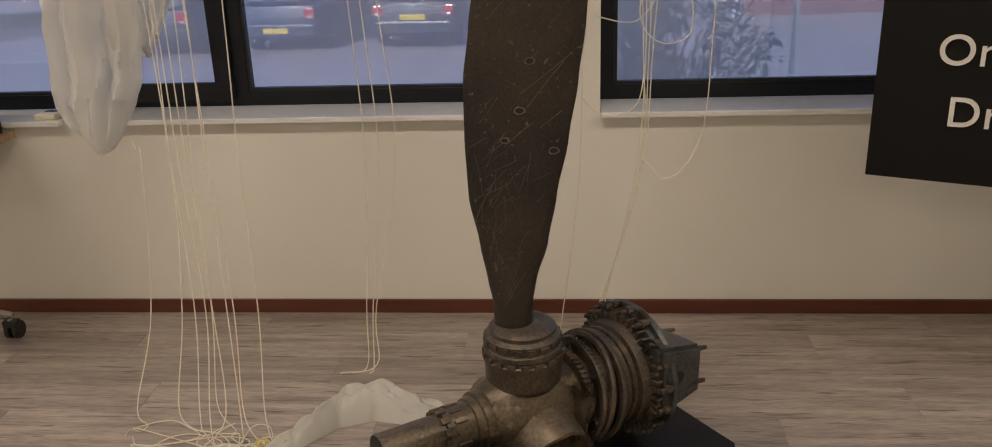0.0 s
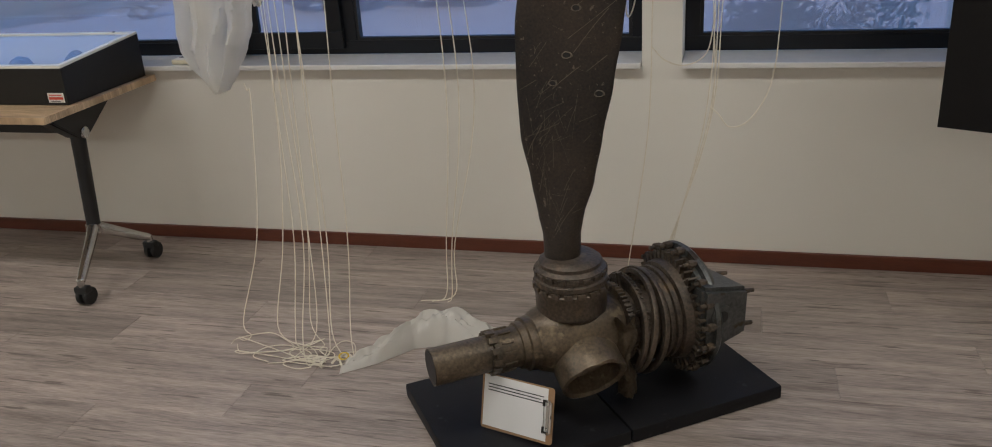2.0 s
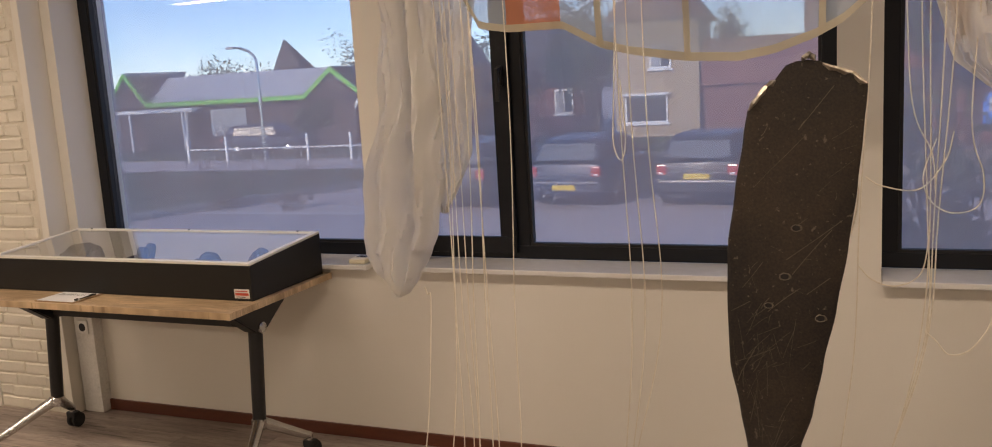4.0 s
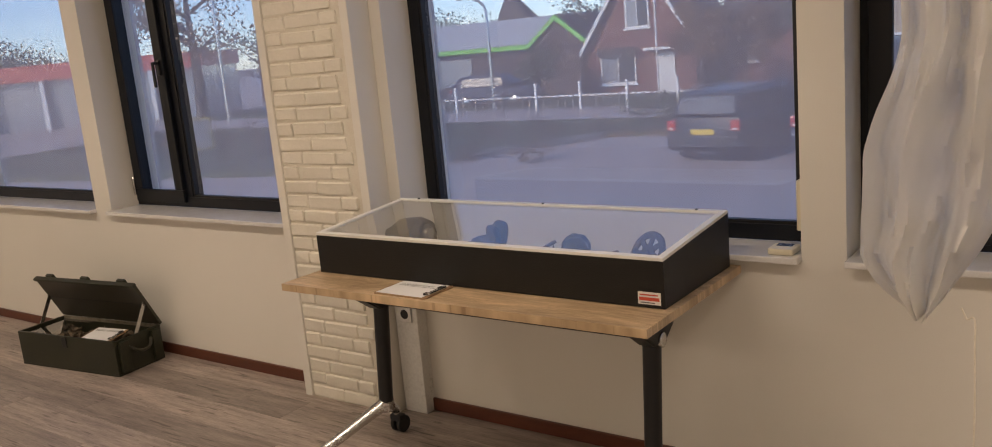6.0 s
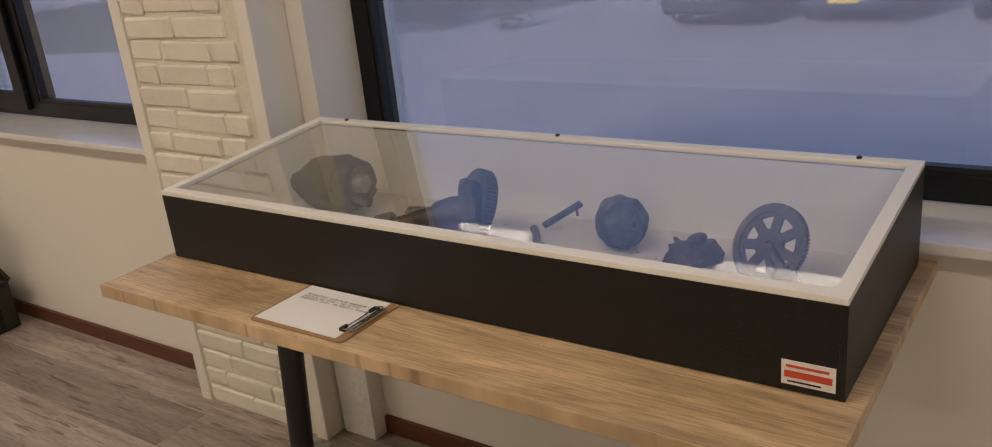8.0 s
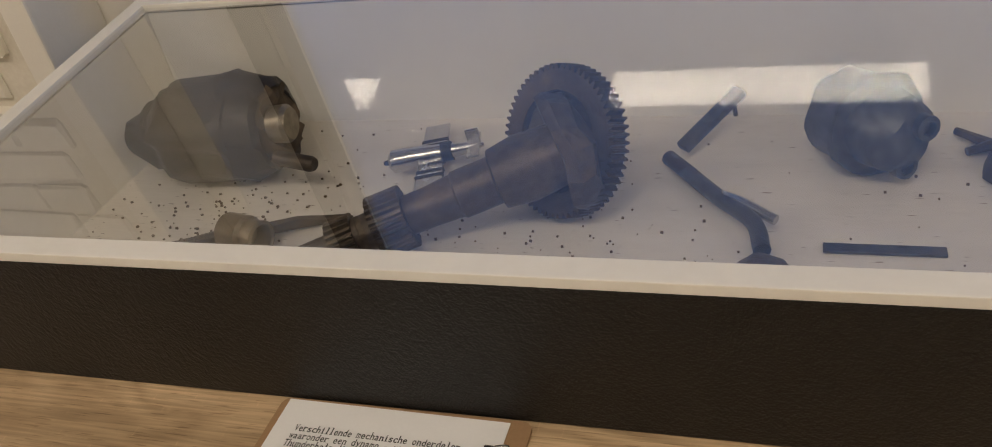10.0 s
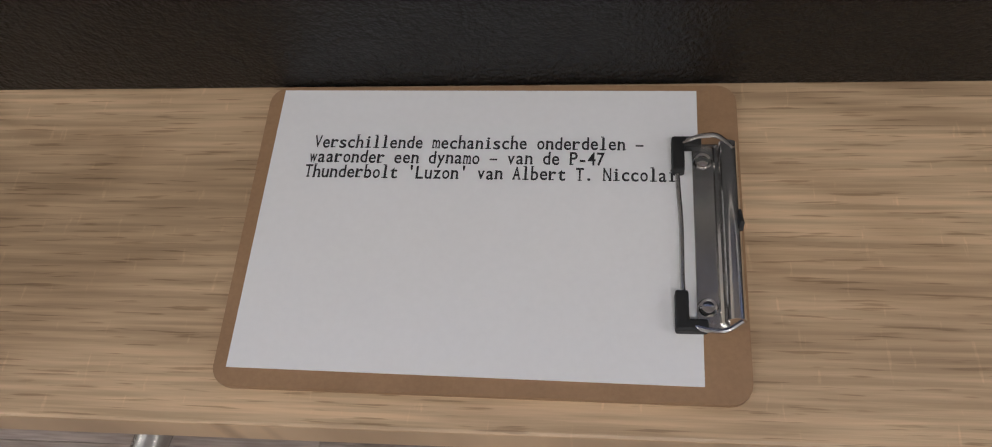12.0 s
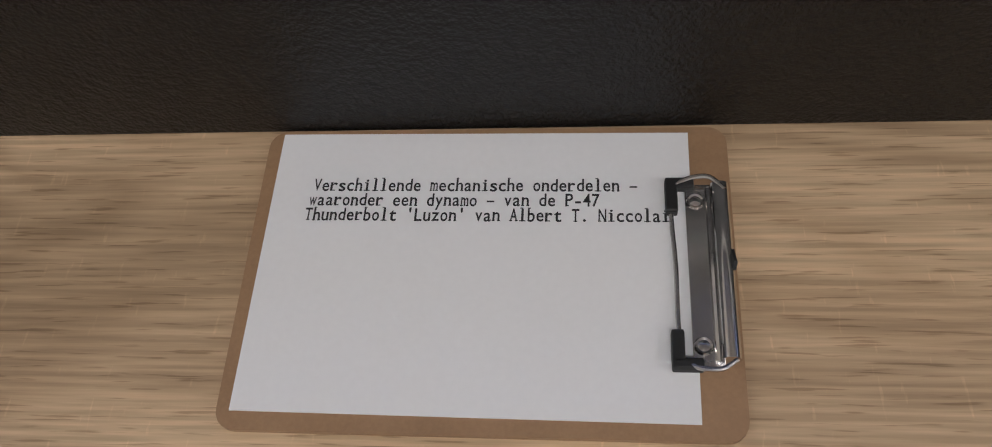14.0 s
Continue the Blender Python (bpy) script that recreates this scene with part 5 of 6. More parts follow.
ga = thing("gear_shaft", "blackened gear shaft with a large toothed crown wheel", "gear")
A0, AD = Vector((-2.775, 3.03, Z0 + 0.026)), Vector((0.22, 0.10, 0.048)).normalized()
GM = toward(A0, AD)
part("shaft", lathe([(0.010, -0.04), (0.013, -0.035), (0.014, 0.02), (0.019, 0.022), (0.019, 0.075), (0.020, 0.078), (0.020, 0.10), (0.022, 0.13), (0.024, 0.132), (0.024, 0.17), (0.03, 0.172), (0.034, 0.20), (0.03, 0.25), (0.02, 0.26)], GM, 32), M_IRON, ga, "", True)
part("pinion", gear(0.021, 0.010, 0.026, 22, 0.004, GM @ Matrix.Translation((0, 0, 0.012))), M_IRON, ga, "small toothed pinion")
part("pinion", gear(0.028, 0.010, 0.034, 28, 0.004, GM @ Matrix.Translation((0, 0, 0.062))), M_IRON, ga, "toothed pinion")
CW = toward((-2.565, 3.150, Z0 + 0.071), (-0.50, -0.72, 0.42))
part("crown_wheel", gear(0.070, 0.050, 0.022, 60, 0.0055, CW), M_IRON, ga, "large toothed crown wheel")
part("crown_web", lathe([(0.020, 0.022), (0.034, 0.018), (0.042, -0.004), (0.052, 0.004), (0.058, 0.008), (0.06, -0.010), (0.04, -0.012)], CW, 40), M_IRON, ga, "", True)
part("carrier", rough_up(lathe([(0.058, 0.235), (0.062, 0.245), (0.055, 0.262), (0.03, 0.27)], GM, 14), 0.006, 40, 3), M_IRON, ga, "lumpy broken carrier")

pl = thing("model_aircraft", "small silver model fighter aircraft with striped wings in the case", "model aircraft", Matrix.Translation((-2.735, 3.205, Z0 + 0.022)) @ pose(0, 0, 0, 0, -4, 14))
part("fuselage", lathe([(0.002, -0.06), (0.006, -0.045), (0.010, -0.01), (0.013, 0.025), (0.013, 0.045), (0.008, 0.049)], pose(0, 0, 0, 0, -90), 18), M_STEEL, pl, "", True)
part("wing", box(-0.016, 0.014, -0.075, 0.075, -0.008, -0.004, 0.0015), M_STEEL, pl, "silver wing")
part("tailplane", box(0.042, 0.056, -0.026, 0.026, 0.0, 0.003, 0.001), M_STEEL, pl)
part("fin", box(0.043, 0.058, -0.0015, 0.0015, 0.003, 0.022, 0.001), M_STEEL, pl)
for yy in (-0.038, -0.028, 0.028, 0.038):
    part("stripe", box(-0.0165, 0.0145, yy - 0.003, yy + 0.003, -0.0084, -0.0036), M_INK, pl, "black stripe")
part("stripe", lathe([(0.0108, 0), (0.0110, 0.006), (0.0108, 0.012)], Matrix.Translation((0.012, 0, 0)) @ pose(0, 0, 0, 0, 90), 18, cap=False), M_INK, pl, "black stripe")
part("propeller_disc_hub", lathe([(0.004, 0), (0.002, 0.008)], Matrix.Translation((-0.048, 0, 0)) @ pose(0, 0, 0, 0, -90), 10), M_INK, pl)
part("landing_gear", sweep([(-0.012, -0.02, -0.006), (-0.016, -0.022, -0.0215)], 0.0015, 6), M_STEEL, pl)
part("landing_gear", sweep([(-0.012, 0.02, -0.006), (-0.016, 0.022, -0.0215)], 0.0015, 6), M_STEEL, pl)

lev = thing("control_lever", "bent forked control lever of dull metal in the case", "lever")
part("rod", sweep(smooth_path([(-2.475, 3.215, Z0 + 0.012), (-2.455, 3.19, Z0 + 0.012), (-2.42, 3.14, Z0 + 0.016), (-2.385, 3.10, Z0 + 0.016), (-2.375, 3.06, Z0 + 0.014)], 6), 0.008, 10), M_ALU, lev, "", True)
part("grip", box(-0.045, 0.045, -0.008, 0.008, -0.005, 0.005, 0.003, m=Matrix.Translation((-2.435, 3.262, Z0 + 0.030)) @ pose(0, 0, 0, 0, -22, 48)), M_ALU, lev, "flat bright grip")
part("fork", sweep(smooth_path([(-2.43, 3.15, Z0 + 0.014), (-2.40, 3.125, Z0 + 0.022), (-2.365, 3.10, Z0 + 0.018)], 5), 0.005, 8), M_STEEL, lev, "", True)
part("end_shoe", rough_up(lathe([(0.024, 0), (0.024, 0.01), (0.012, 0.022), (0.006, 0.024)], Matrix.Translation((-2.375, 3.035, Z0)), 18), 0.004, 60, 4, Z0), M_IRON, lev, "rusty foot plate", True)
part("chain", sweep([(-2.415, 3.285, Z0 + 0.045), (-2.412, 3.283, Z0 + 0.022)], 0.0025, 6), M_ALU, lev)

pump = thing("pump_housing", "pale corroded cast pump housing in the display case", "pump")
part("body", rough_up(lathe([(0.03, -0.045), (0.044, -0.038), (0.046, 0.0), (0.050, 0.004), (0.050, 0.014), (0.040, 0.02), (0.036, 0.045), (0.022, 0.058), (0.01, 0.06)], toward((-2.285, 3.225, Z0 + 0.047), (0.5, -0.7, 0.12)), 28), 0.005, 40, 6, Z0), M_ALU, pump, "", True)
for k in range(3):
    a = radians(120 * k + 40)
    part("port", lathe([(0.012, 0), (0.012, 0.014), (0.007, 0.015), (0.006, 0.008)], toward(Vector((-2.265, 3.19, Z0 + 0.047)) + Vector((0.025 * math.cos(a), 0.0, 0.025 * math.sin(a))), (0.5, -0.7, 0.12)), 14), M_ALU, pump, "round port", True)
lump = thing("engine_fragment", "dark rusty engine fragment in the display case", "fragment")
part("mass", rough_up(lathe([(0.03, 0), (0.05, 0.004), (0.052, 0.02), (0.036, 0.034), (0.02, 0.036)], Matrix.Translation((-2.135, 3.195, Z0)), 22), 0.016, 26, 8, Z0), M_IRON, lump, "", True)
part("stub", lathe([(0.016, 0), (0.018, 0.02), (0.012, 0.024)], toward((-2.12, 3.20, Z0 + 0.028), (-0.3, 0, 1)), 16), M_IRON, lump, "", True)
for (ax, ay), (bx, by), w in (((-2.325, 3.083), (-2.226, 3.087), 0.012), ((-2.268, 3.050), (-2.222, 3.052), 0.010)):
    st = box(ax, bx, ay - w / 2, ay + w / 2, Z0, Z0 + 0.003, 0.0008)
    solid("metal_strip", rough_up(st, 0.001, 60), M_ALU, "flat dull metal strip lying in the case", "metal strip", False, "strips in the case")
pli = thing("pliers", "small dark pliers lying in the display case", "pliers")
part("arm", sweep([(-2.20, 3.275, Z0 + 0.006), (-2.17, 3.245, Z0 + 0.007), (-2.13, 3.225, Z0 + 0.006)], [0.004, 0.006, 0.004], 8), M_IRON, pli, "", True)
part("arm", sweep([(-2.145, 3.265, Z0 + 0.006), (-2.17, 3.245, Z0 + 0.009), (-2.195, 3.235, Z0 + 0.006)], [0.004, 0.006, 0.004], 8), M_IRON, pli, "", True)

wheel = thing("toothed_wheel", "large pierced toothed wheel leaning up in the case", "gear wheel")
WM = toward((-1.985, 3.165, Z0 + 0.066), (-0.30, -0.80, 0.52))
part("rim", gear(0.066, 0.055, 0.010, 76, 0.0035, WM), M_IRON, wheel, "toothed outer rim")
for k in range(7):
    a = 360 / 7 * k
    b2 = box(-0.0085, 0.0085, 0.014, 0.056, -0.003, 0.003, 0.001, m=WM @ pose(0, 0, 0, 0, 0, a))
    part("spoke", b2, M_IRON, wheel)
part("hub_disc", gear(0.026, 0.006, 0.008, 8, 0.0, WM), M_IRON, wheel)
part("rim_web", gear(0.056, 0.048, 0.006, 20, 0.0, WM), M_IRON, wheel)
part("shaft", lathe([(0.010, 0), (0.011, 0.05), (0.019, 0.052), (0.019, 0.085), (0.012, 0.088)], toward((-1.985, 3.165, Z0 + 0.066), (0.45, -0.45, -0.50)), 20), M_IRON, wheel, "stub shaft", True)
# earth crumbs on the case floor
bm = bmesh.new()
drnd = random.Random(5)
for k in range(420):
    x, y = drnd.choice([(drnd.gauss(-2.95, 0.08), drnd.gauss(3.12, 0.05)), (drnd.uniform(-3.12, -1.85), drnd.uniform(2.9, 3.3)), (drnd.gauss(-2.6, 0.12), drnd.gauss(3.06, 0.05))])
    if CX0 + 0.03 < x < CX1 - 0.03 and CY0 + 0.025 < y < CY1 - 0.03:
        s = drnd.uniform(0.0004, 0.0014)
        box(x - s, x + s, y - s * 0.8, y + s * 0.8, Z0 - 0.0005, Z0 + s * 1.2, bm=bm, m=None)
solid("earth_crumbs", bm, M_DEBRIS, "loose brown earth crumbs scattered on the case floor", "earth", kind="stuff")

# ---- ammunition crate ----
CR = Matrix.Translation((-5.74, 2.925, 0.0)) @ pose(0, 0, 0, 0, 0, 7.5)
crate = thing("wooden_crate", "olive-green wooden ammunition crate, lid propped open, full of fragments", "crate", CR)
CL, CD, CH, TH = 0.785, 0.30, 0.19, 0.014
part("front_board", box(0, CL, 0, TH, 0.012, CH, 0.002), M_GREEN, crate)
part("back_board", box(0, CL, CD - TH, CD, 0.012, CH, 0.002), M_GREEN, crate)
part("end_board", box(0, TH, TH, CD - TH, 0.012, CH, 0.002), M_GREEN, crate)
part("end_board", box(CL - TH, CL, TH, CD - TH, 0.012, CH, 0.002), M_GREEN, crate)
part("bottom_board", box(0, CL, 0, CD, 0.0005, 0.012, 0.001), M_GREEN, crate)
for ex_ in (-0.022, CL):
    part("end_batten", box(ex_, ex_ + 0.022, 0.02, 0.075, 0.02, CH - 0.01, 0.003), M_GREEN, crate, "raised end batten")
    part("end_batten", box(ex_, ex_ + 0.022, CD - 0.075, CD - 0.02, 0.02, CH - 0.01, 0.003), M_GREEN, crate, "raised end batten")
part("rope_handle", sweep(smooth_path([(CL + 0.012, 0.08, 0.145), (CL + 0.035, 0.11, 0.115), (CL + 0.038, 0.15, 0.105), (CL + 0.035, 0.19, 0.115), (CL + 0.012, 0.22, 0.145)], 5), 0.008, 8), M_GREENIN, crate, "dark rope handle", True)
part("latch", box(CL / 2 - 0.02, CL / 2 + 0.02, -0.006, 0, CH - 0.06, CH - 0.005, 0.002), M_BLACKMET, crate, "metal front latch")
part("edge_strip", box(0.01, CL - 0.01, CD - TH - 0.006, CD - TH - 0.001, CH - 0.014, CH + 0.003), M_BENT, crate, "pale worn metal edge strip")
LM = Matrix.Translation((0, CD, CH + 0.004)) @ pose(0, 0, 0, -63)
LL = 0.285
lidp = part("lid", box(-0.012, CL + 0.012, -LL, 0, -0.006, 0.010, 0.003, m=LM), M_GREENIN, crate, "open olive plank lid")
part("plank_joint", box(-0.005, CL + 0.005, -LL * 0.52, -LL * 0.505, -0.0072, -0.0062, m=LM), M_BLACKMET, lidp)
part("lid_rim", box(-0.014, CL + 0.014, -LL - 0.004, -LL + 0.012, -0.016, 0.011, 0.002, m=LM), M_GREEN, lidp)
for xx in (0.10, CL * 0.5, CL - 0.10):
    part("lid_batten", box(xx - 0.03, xx + 0.03, -LL - 0.012, 0.0, 0.0105, 0.028, 0.004, m=LM), M_GREEN, lidp, "lid batten")
top_edge = LM @ Vector((0, -LL * 0.55, 0))
for xx in (0.004, CL - 0.004):
    part("stay", box(xx - 0.0015, xx + 0.0015, -0.011, 0.011, 0, (Vector((0, top_edge.y, top_edge.z)) - Vector((0, 0.13, CH - 0.03))).length, 0.0008,
                     m=Matrix.Translation((0, 0.13, CH - 0.03)) @ Matrix.Rotation(-math.atan2(top_edge.y - 0.13, top_edge.z - CH + 0.03), 4, "X")), M_STEEL, crate, "perforated steel lid stay")
part("false_floor", box(TH, CL - TH, TH, CD - TH, 0.012, 0.10), M_GREEN, crate)
frnd = random.Random(21)
for k in range(110):
    bm = bmesh.new()
    bmesh.ops.create_icosphere(bm, subdivisions=1, radius=1)
    sx, sy, sz = frnd.uniform(0.012, 0.05), frnd.uniform(0.008, 0.028), frnd.uniform(0.006, 0.018)
    for v in bm.verts:
        v.co = Vector((v.co.x * sx, v.co.y * sy, v.co.z * sz)) * (1 + 0.5 * noise.noise(v.co * 1.7 + Vector((k, 0, 0))))
    fx, fy = frnd.uniform(0.06, CL - 0.06), frnd.uniform(0.05, CD - 0.05)
    bmesh.ops.transform(bm, matrix=Matrix.Translation((fx, fy, 0.112 + frnd.uniform(0, 0.04))) @ pose(0, 0, 0, frnd.uniform(-40, 40), frnd.uniform(-40, 40), frnd.uniform(0, 180)), verts=bm.verts)
    fo = solid("fragment", bm, M_DEBRIS, "rusty twisted metal fragment heaped in the crate", "fragment", False, "fragments in the crate")
    fo.matrix_world = CR
sh = thing("glass_sheet", "clear sheet laid over part of the crate's contents", "glass sheet", CR)
part("sheet_pane", sheet(1, 1, lambda u, v: (0.02 + 0.26 * u, 0.016 + (CD - 0.034) * v, CH - 0.012)), M_LID, sh).visible_shadow = False
clipboard(CR @ Matrix.Translation((0.60, 0.085, CH - 0.004)) @ pose(0, 0, 0, 8, 0, 4), 0.2265, 0.15, [], 0.006, "brown clipboard with typed caption lying in the open crate", bars=2, line_step=0.0085, text_y=0.026)

# ---- outdoors: the lot lies level and falls away beyond the road ----


def gz(y):
    return -1.3 - 0.04 * min(max(y - 31, 0), 11)


bm = bmesh.new()
ys = [OUT_Y + 0.0, 10, 20, 31, 42, 64, 400]
xs = [-400, -60, -20, 0, 20, 60, 400]
vs = [[bm.verts.new((x, y, gz(y))) for x in xs] for y in ys]
for i in range(len(ys) - 1):
    for j in range(len(xs) - 1):
        bm.faces.new((vs[i][j], vs[i + 1][j], vs[i + 1][j + 1], vs[i][j + 1]))
solid("ground", bm, M_ASPH, "grey brick-paved parking lot and road", "ground", kind="structure")


def strip(name, quad, lift, material, label, category):
    bm = bmesh.new()
    lo = [bm.verts.new((x, y, gz(y) + 0.001)) for x, y in quad]
    hi = [bm.verts.new((x, y, gz(y) + lift)) for x, y in quad]
    bm.faces.new(hi)
    for k in range(len(quad)):
        bm.faces.new((lo[k], lo[(k + 1) % len(quad)], hi[(k + 1) % len(quad)], hi[k]))
    return solid(name, bm, material, label, category, kind="structure")


strip("verge", [(-14.9, 17.6), (-12.7, 21.9), (-3, 23.6), (-3, 25.4), (-36, 25.4), (-36, 12), (-15.6, 15.8)], 0.14, M_GRASS, "brown-green planted verge beside the parking lot", "verge")
strip("kerb", [(-15.45, 15.8), (-14.75, 17.5), (-12.55, 21.75), (-12.7, 21.9), (-14.9, 17.6), (-15.6, 15.8)], 0.17, M_KERB, "grey concrete kerb round the verge", "kerb")
strip("far_lawn", [(-60, 31.0), (6, 31.0), (6, 42), (-60, 42)], 0.05, M_GRASS, "lawn in front of the far houses", "lawn")


def leaves(name, places, size, material, label, category, seed, parent=None):
    """Many small leaves round the given centres and radii."""
    r = random.Random(seed)
    bm = bmesh.new()
    for (x, y, z), rad, count in places:
        for k in range(count):
            d = Vector((r.gauss(0, 1), r.gauss(0, 1), r.gauss(0, 1))).normalized() * rad * r.uniform(0.35, 1.05)
            c = Vector((x, y, z)) + d
            a, b = Vector((r.gauss(0, 1), r.gauss(0, 1), r.gauss(0, 1))).normalized(), Vector((r.gauss(0, 1), r.gauss(0, 1), r.gauss(0, 1))).normalized()
            s = size * r.uniform(0.6, 1.4)
            q = [bm.verts.new(c + a * s), bm.verts.new(c + b * s * 0.5), bm.verts.new(c - a * s), bm.verts.new(c - b * s * 0.5)]
            bm.faces.new(q)
    if parent:
        return part(name, bm, material, parent, label)
    return solid(name, bm, material, label, category, kind="stuff")


def tree(x, y, h, rad, material, label, seed, lean=0.0, density=260):
    r = random.Random(seed)
    t = thing("tree", label, "tree", Matrix.Translation((x, y, gz(y))))
    part("trunk", sweep(smooth_path([(0, 0, 0), (lean * 0.3, 0.05, h * 0.25), (lean * 0.6, 0, h * 0.5), (lean, 0, h * 0.8)], 4), [0.035 * h - 0.028 * h * k / 12 for k in range(13)], 8), M_BARK, t, "", True)
    bm = bmesh.new()
    pl_ = []
    for k in range(16):
        a, zz = r.uniform(0, 6.28), r.uniform(0.32, 0.75) * h
        ln_ = rad * r.uniform(0.5, 1)
        e = Vector((math.cos(a) * ln_, math.sin(a) * ln_, zz + ln_ * r.uniform(0.25, 0.7)))
        sweep([(lean * zz / h, 0, zz), (e.x * 0.5, e.y * 0.5, (zz + e.z) / 2 + 0.1), e], [0.012 * h, 0.007 * h, 0.002 * h], 5, bm)
        pl_.append(((e.x, e.y, e.z), rad * r.uniform(0.28, 0.5), density // 2))
        pl_.append(((e.x * 0.6, e.y * 0.6, e.z * 0.92), rad * r.uniform(0.25, 0.4), density // 3))
    part("limbs", bm, M_BARK, t)["kind"] = "stuff"
    leaves("crown", pl_, 0.13, material, "", "", seed, t)["kind"] = "stuff"
    return t


# low hedges and planting
leaves("hedge", [((-13 + k * 0.45, 24.6 + 0.2 * math.sin(k), gz(24.6) + 0.5), 0.5, 170) for k in range(26)], 0.07, M_LEAF, "clipped dark hedge behind the parked cars", "hedge", 1)
leaves("verge_planting", [((-34 + k * 0.62, 20.2 + 2.5 * math.sin(k * 2.1), gz(21) + 0.22), 0.45, 110) for k in range(36)], 0.08, M_HEDGE, "low brown planting on the verge", "planting", 2)

fence = thing("picket_fence", "low white picket fence along the road", "fence")
for k in range(40):
    x = -26 + k * 0.33
    tall = k % 6 == 0
    if tall:
        part("post", box(x - 0.05, x + 0.05, 30.0, 30.1, gz(30), gz(30) + 1.05, 0.01), M_TRIMW, fence)
    else:
        part("picket", box(x - 0.035, x + 0.035, 30.03, 30.07, gz(30), gz(30) + 0.55, 0.008), M_PICKET, fence)
part("rail", box(-26, -12.8, 30.07, 30.1, gz(30) + 0.5, gz(30) + 0.56), M_TRIMW, fence)


def car(x, y, yaw, paint, label, estate=False, plate=M_PLATE, pz=0.66):
    c = thing("car", label, "car", Matrix.Translation((x, y, gz(y))) @ pose(0, 0, 0, 0, 0, yaw), "parked cars")
    L = 4.5 if estate else 4.1
    low = pz < 0.62
    W = 0.86

    def loft(stations, hw):
        bm = bmesh.new()
        rings = []
        for yy, z0, z1, w in stations:
            m = (z0 + z1) / 2
            prof = [(-w * 0.92, z0), (-w, z0 + 0.12), (-w, m), (-w * hw, z1 - 0.05), (-w * hw * 0.93, z1), (w * hw * 0.93, z1), (w * hw, z1 - 0.05), (w, m), (w, z0 + 0.12), (w * 0.92, z0)]
            rings.append([bm.verts.new((px, yy, pz)) for px, pz in prof])
        for a, b in zip(rings, rings[1:]):
            for k in range(10):
                bm.faces.new((a[k], a[(k + 1) % 10], b[(k + 1) % 10], b[k]))
        bm.faces.new(rings[0][::-1]), bm.faces.new(rings[-1])
        return bm
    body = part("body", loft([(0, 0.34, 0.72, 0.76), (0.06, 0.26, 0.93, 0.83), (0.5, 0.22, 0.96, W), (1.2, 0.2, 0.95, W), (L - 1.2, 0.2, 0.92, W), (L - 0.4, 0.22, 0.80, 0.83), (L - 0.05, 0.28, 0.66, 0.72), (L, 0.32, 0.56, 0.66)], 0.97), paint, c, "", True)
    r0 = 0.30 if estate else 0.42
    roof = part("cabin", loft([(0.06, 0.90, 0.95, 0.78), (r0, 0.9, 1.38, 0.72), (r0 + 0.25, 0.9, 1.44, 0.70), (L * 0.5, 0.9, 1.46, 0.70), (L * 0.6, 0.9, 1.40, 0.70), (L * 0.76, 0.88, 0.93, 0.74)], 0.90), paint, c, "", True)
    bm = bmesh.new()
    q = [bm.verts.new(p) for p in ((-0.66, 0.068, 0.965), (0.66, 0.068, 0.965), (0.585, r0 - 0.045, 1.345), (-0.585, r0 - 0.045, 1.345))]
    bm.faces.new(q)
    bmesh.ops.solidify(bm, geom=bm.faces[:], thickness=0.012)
    # the reflection on the rear glass is put into its pale base colour
    part("rear_window", bm, M_PALEGL, roof, "rear window, coloured pale to stand in for its reflection")
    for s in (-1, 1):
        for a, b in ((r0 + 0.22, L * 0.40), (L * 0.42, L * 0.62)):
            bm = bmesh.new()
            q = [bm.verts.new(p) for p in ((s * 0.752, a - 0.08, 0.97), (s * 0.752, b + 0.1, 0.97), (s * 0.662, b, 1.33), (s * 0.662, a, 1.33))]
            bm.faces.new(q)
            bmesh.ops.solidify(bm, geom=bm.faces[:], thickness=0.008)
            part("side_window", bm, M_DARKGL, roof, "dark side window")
        part("tail_lamp", box(s * 0.60, s * 0.815, -0.012, 0.12, 0.68, 0.90, 0.03), M_TAIL, body, "red tail lamp")
        part("reversing_lamp", box(s * 0.66, s * 0.76, -0.016, 0.02, 0.70, 0.745, 0.01), M_LAMPW, body)
        part("mirror", box(s * 0.86, s * 1.0, L * 0.66, L * 0.66 + 0.08, 0.93, 1.06, 0.03), paint, body, "door mirror")
        if estate:
            part("roof_rail", sweep([(s * 0.60, 0.6, 1.45), (s * 0.60, 0.7, 1.49), (s * 0.60, 2.3, 1.49), (s * 0.60, 2.4, 1.46)], 0.014, 6), M_STEEL, roof, "roof rail")
        for wy in (0.78, L - 0.85):
            w = part("wheel", lathe([(0.2, -0.1), (0.30, -0.1), (0.315, -0.06), (0.315, 0.06), (0.30, 0.1), (0.2, 0.1)], Matrix.Translation((s * 0.775, wy, 0.316)) @ pose(0, 0, 0, 0, 90), 28), M_RUBBER, c, "", True)
            bm = lathe([(0.2, -0.02), (0.205, 0.0), (0.19, 0.012), (0.05, 0.02), (0.02, 0.03)], Matrix.Translation((s * 0.872, wy, 0.316)) @ pose(0, 0, 0, 0, 90 * s), 20)
            part("rim", bm, M_STEEL, w, "silver wheel rim", True)
    part("bumper", box(-0.80, 0.80, -0.05, 0.14, 0.32, 0.60, 0.05), paint, body, "painted rear bumper")
    part("number_plate", box(-0.26, 0.26, -0.066 if low else -0.022, -0.045 if low else -0.002, pz - 0.055, pz + 0.055, 0.005), plate, body, "yellow number plate")
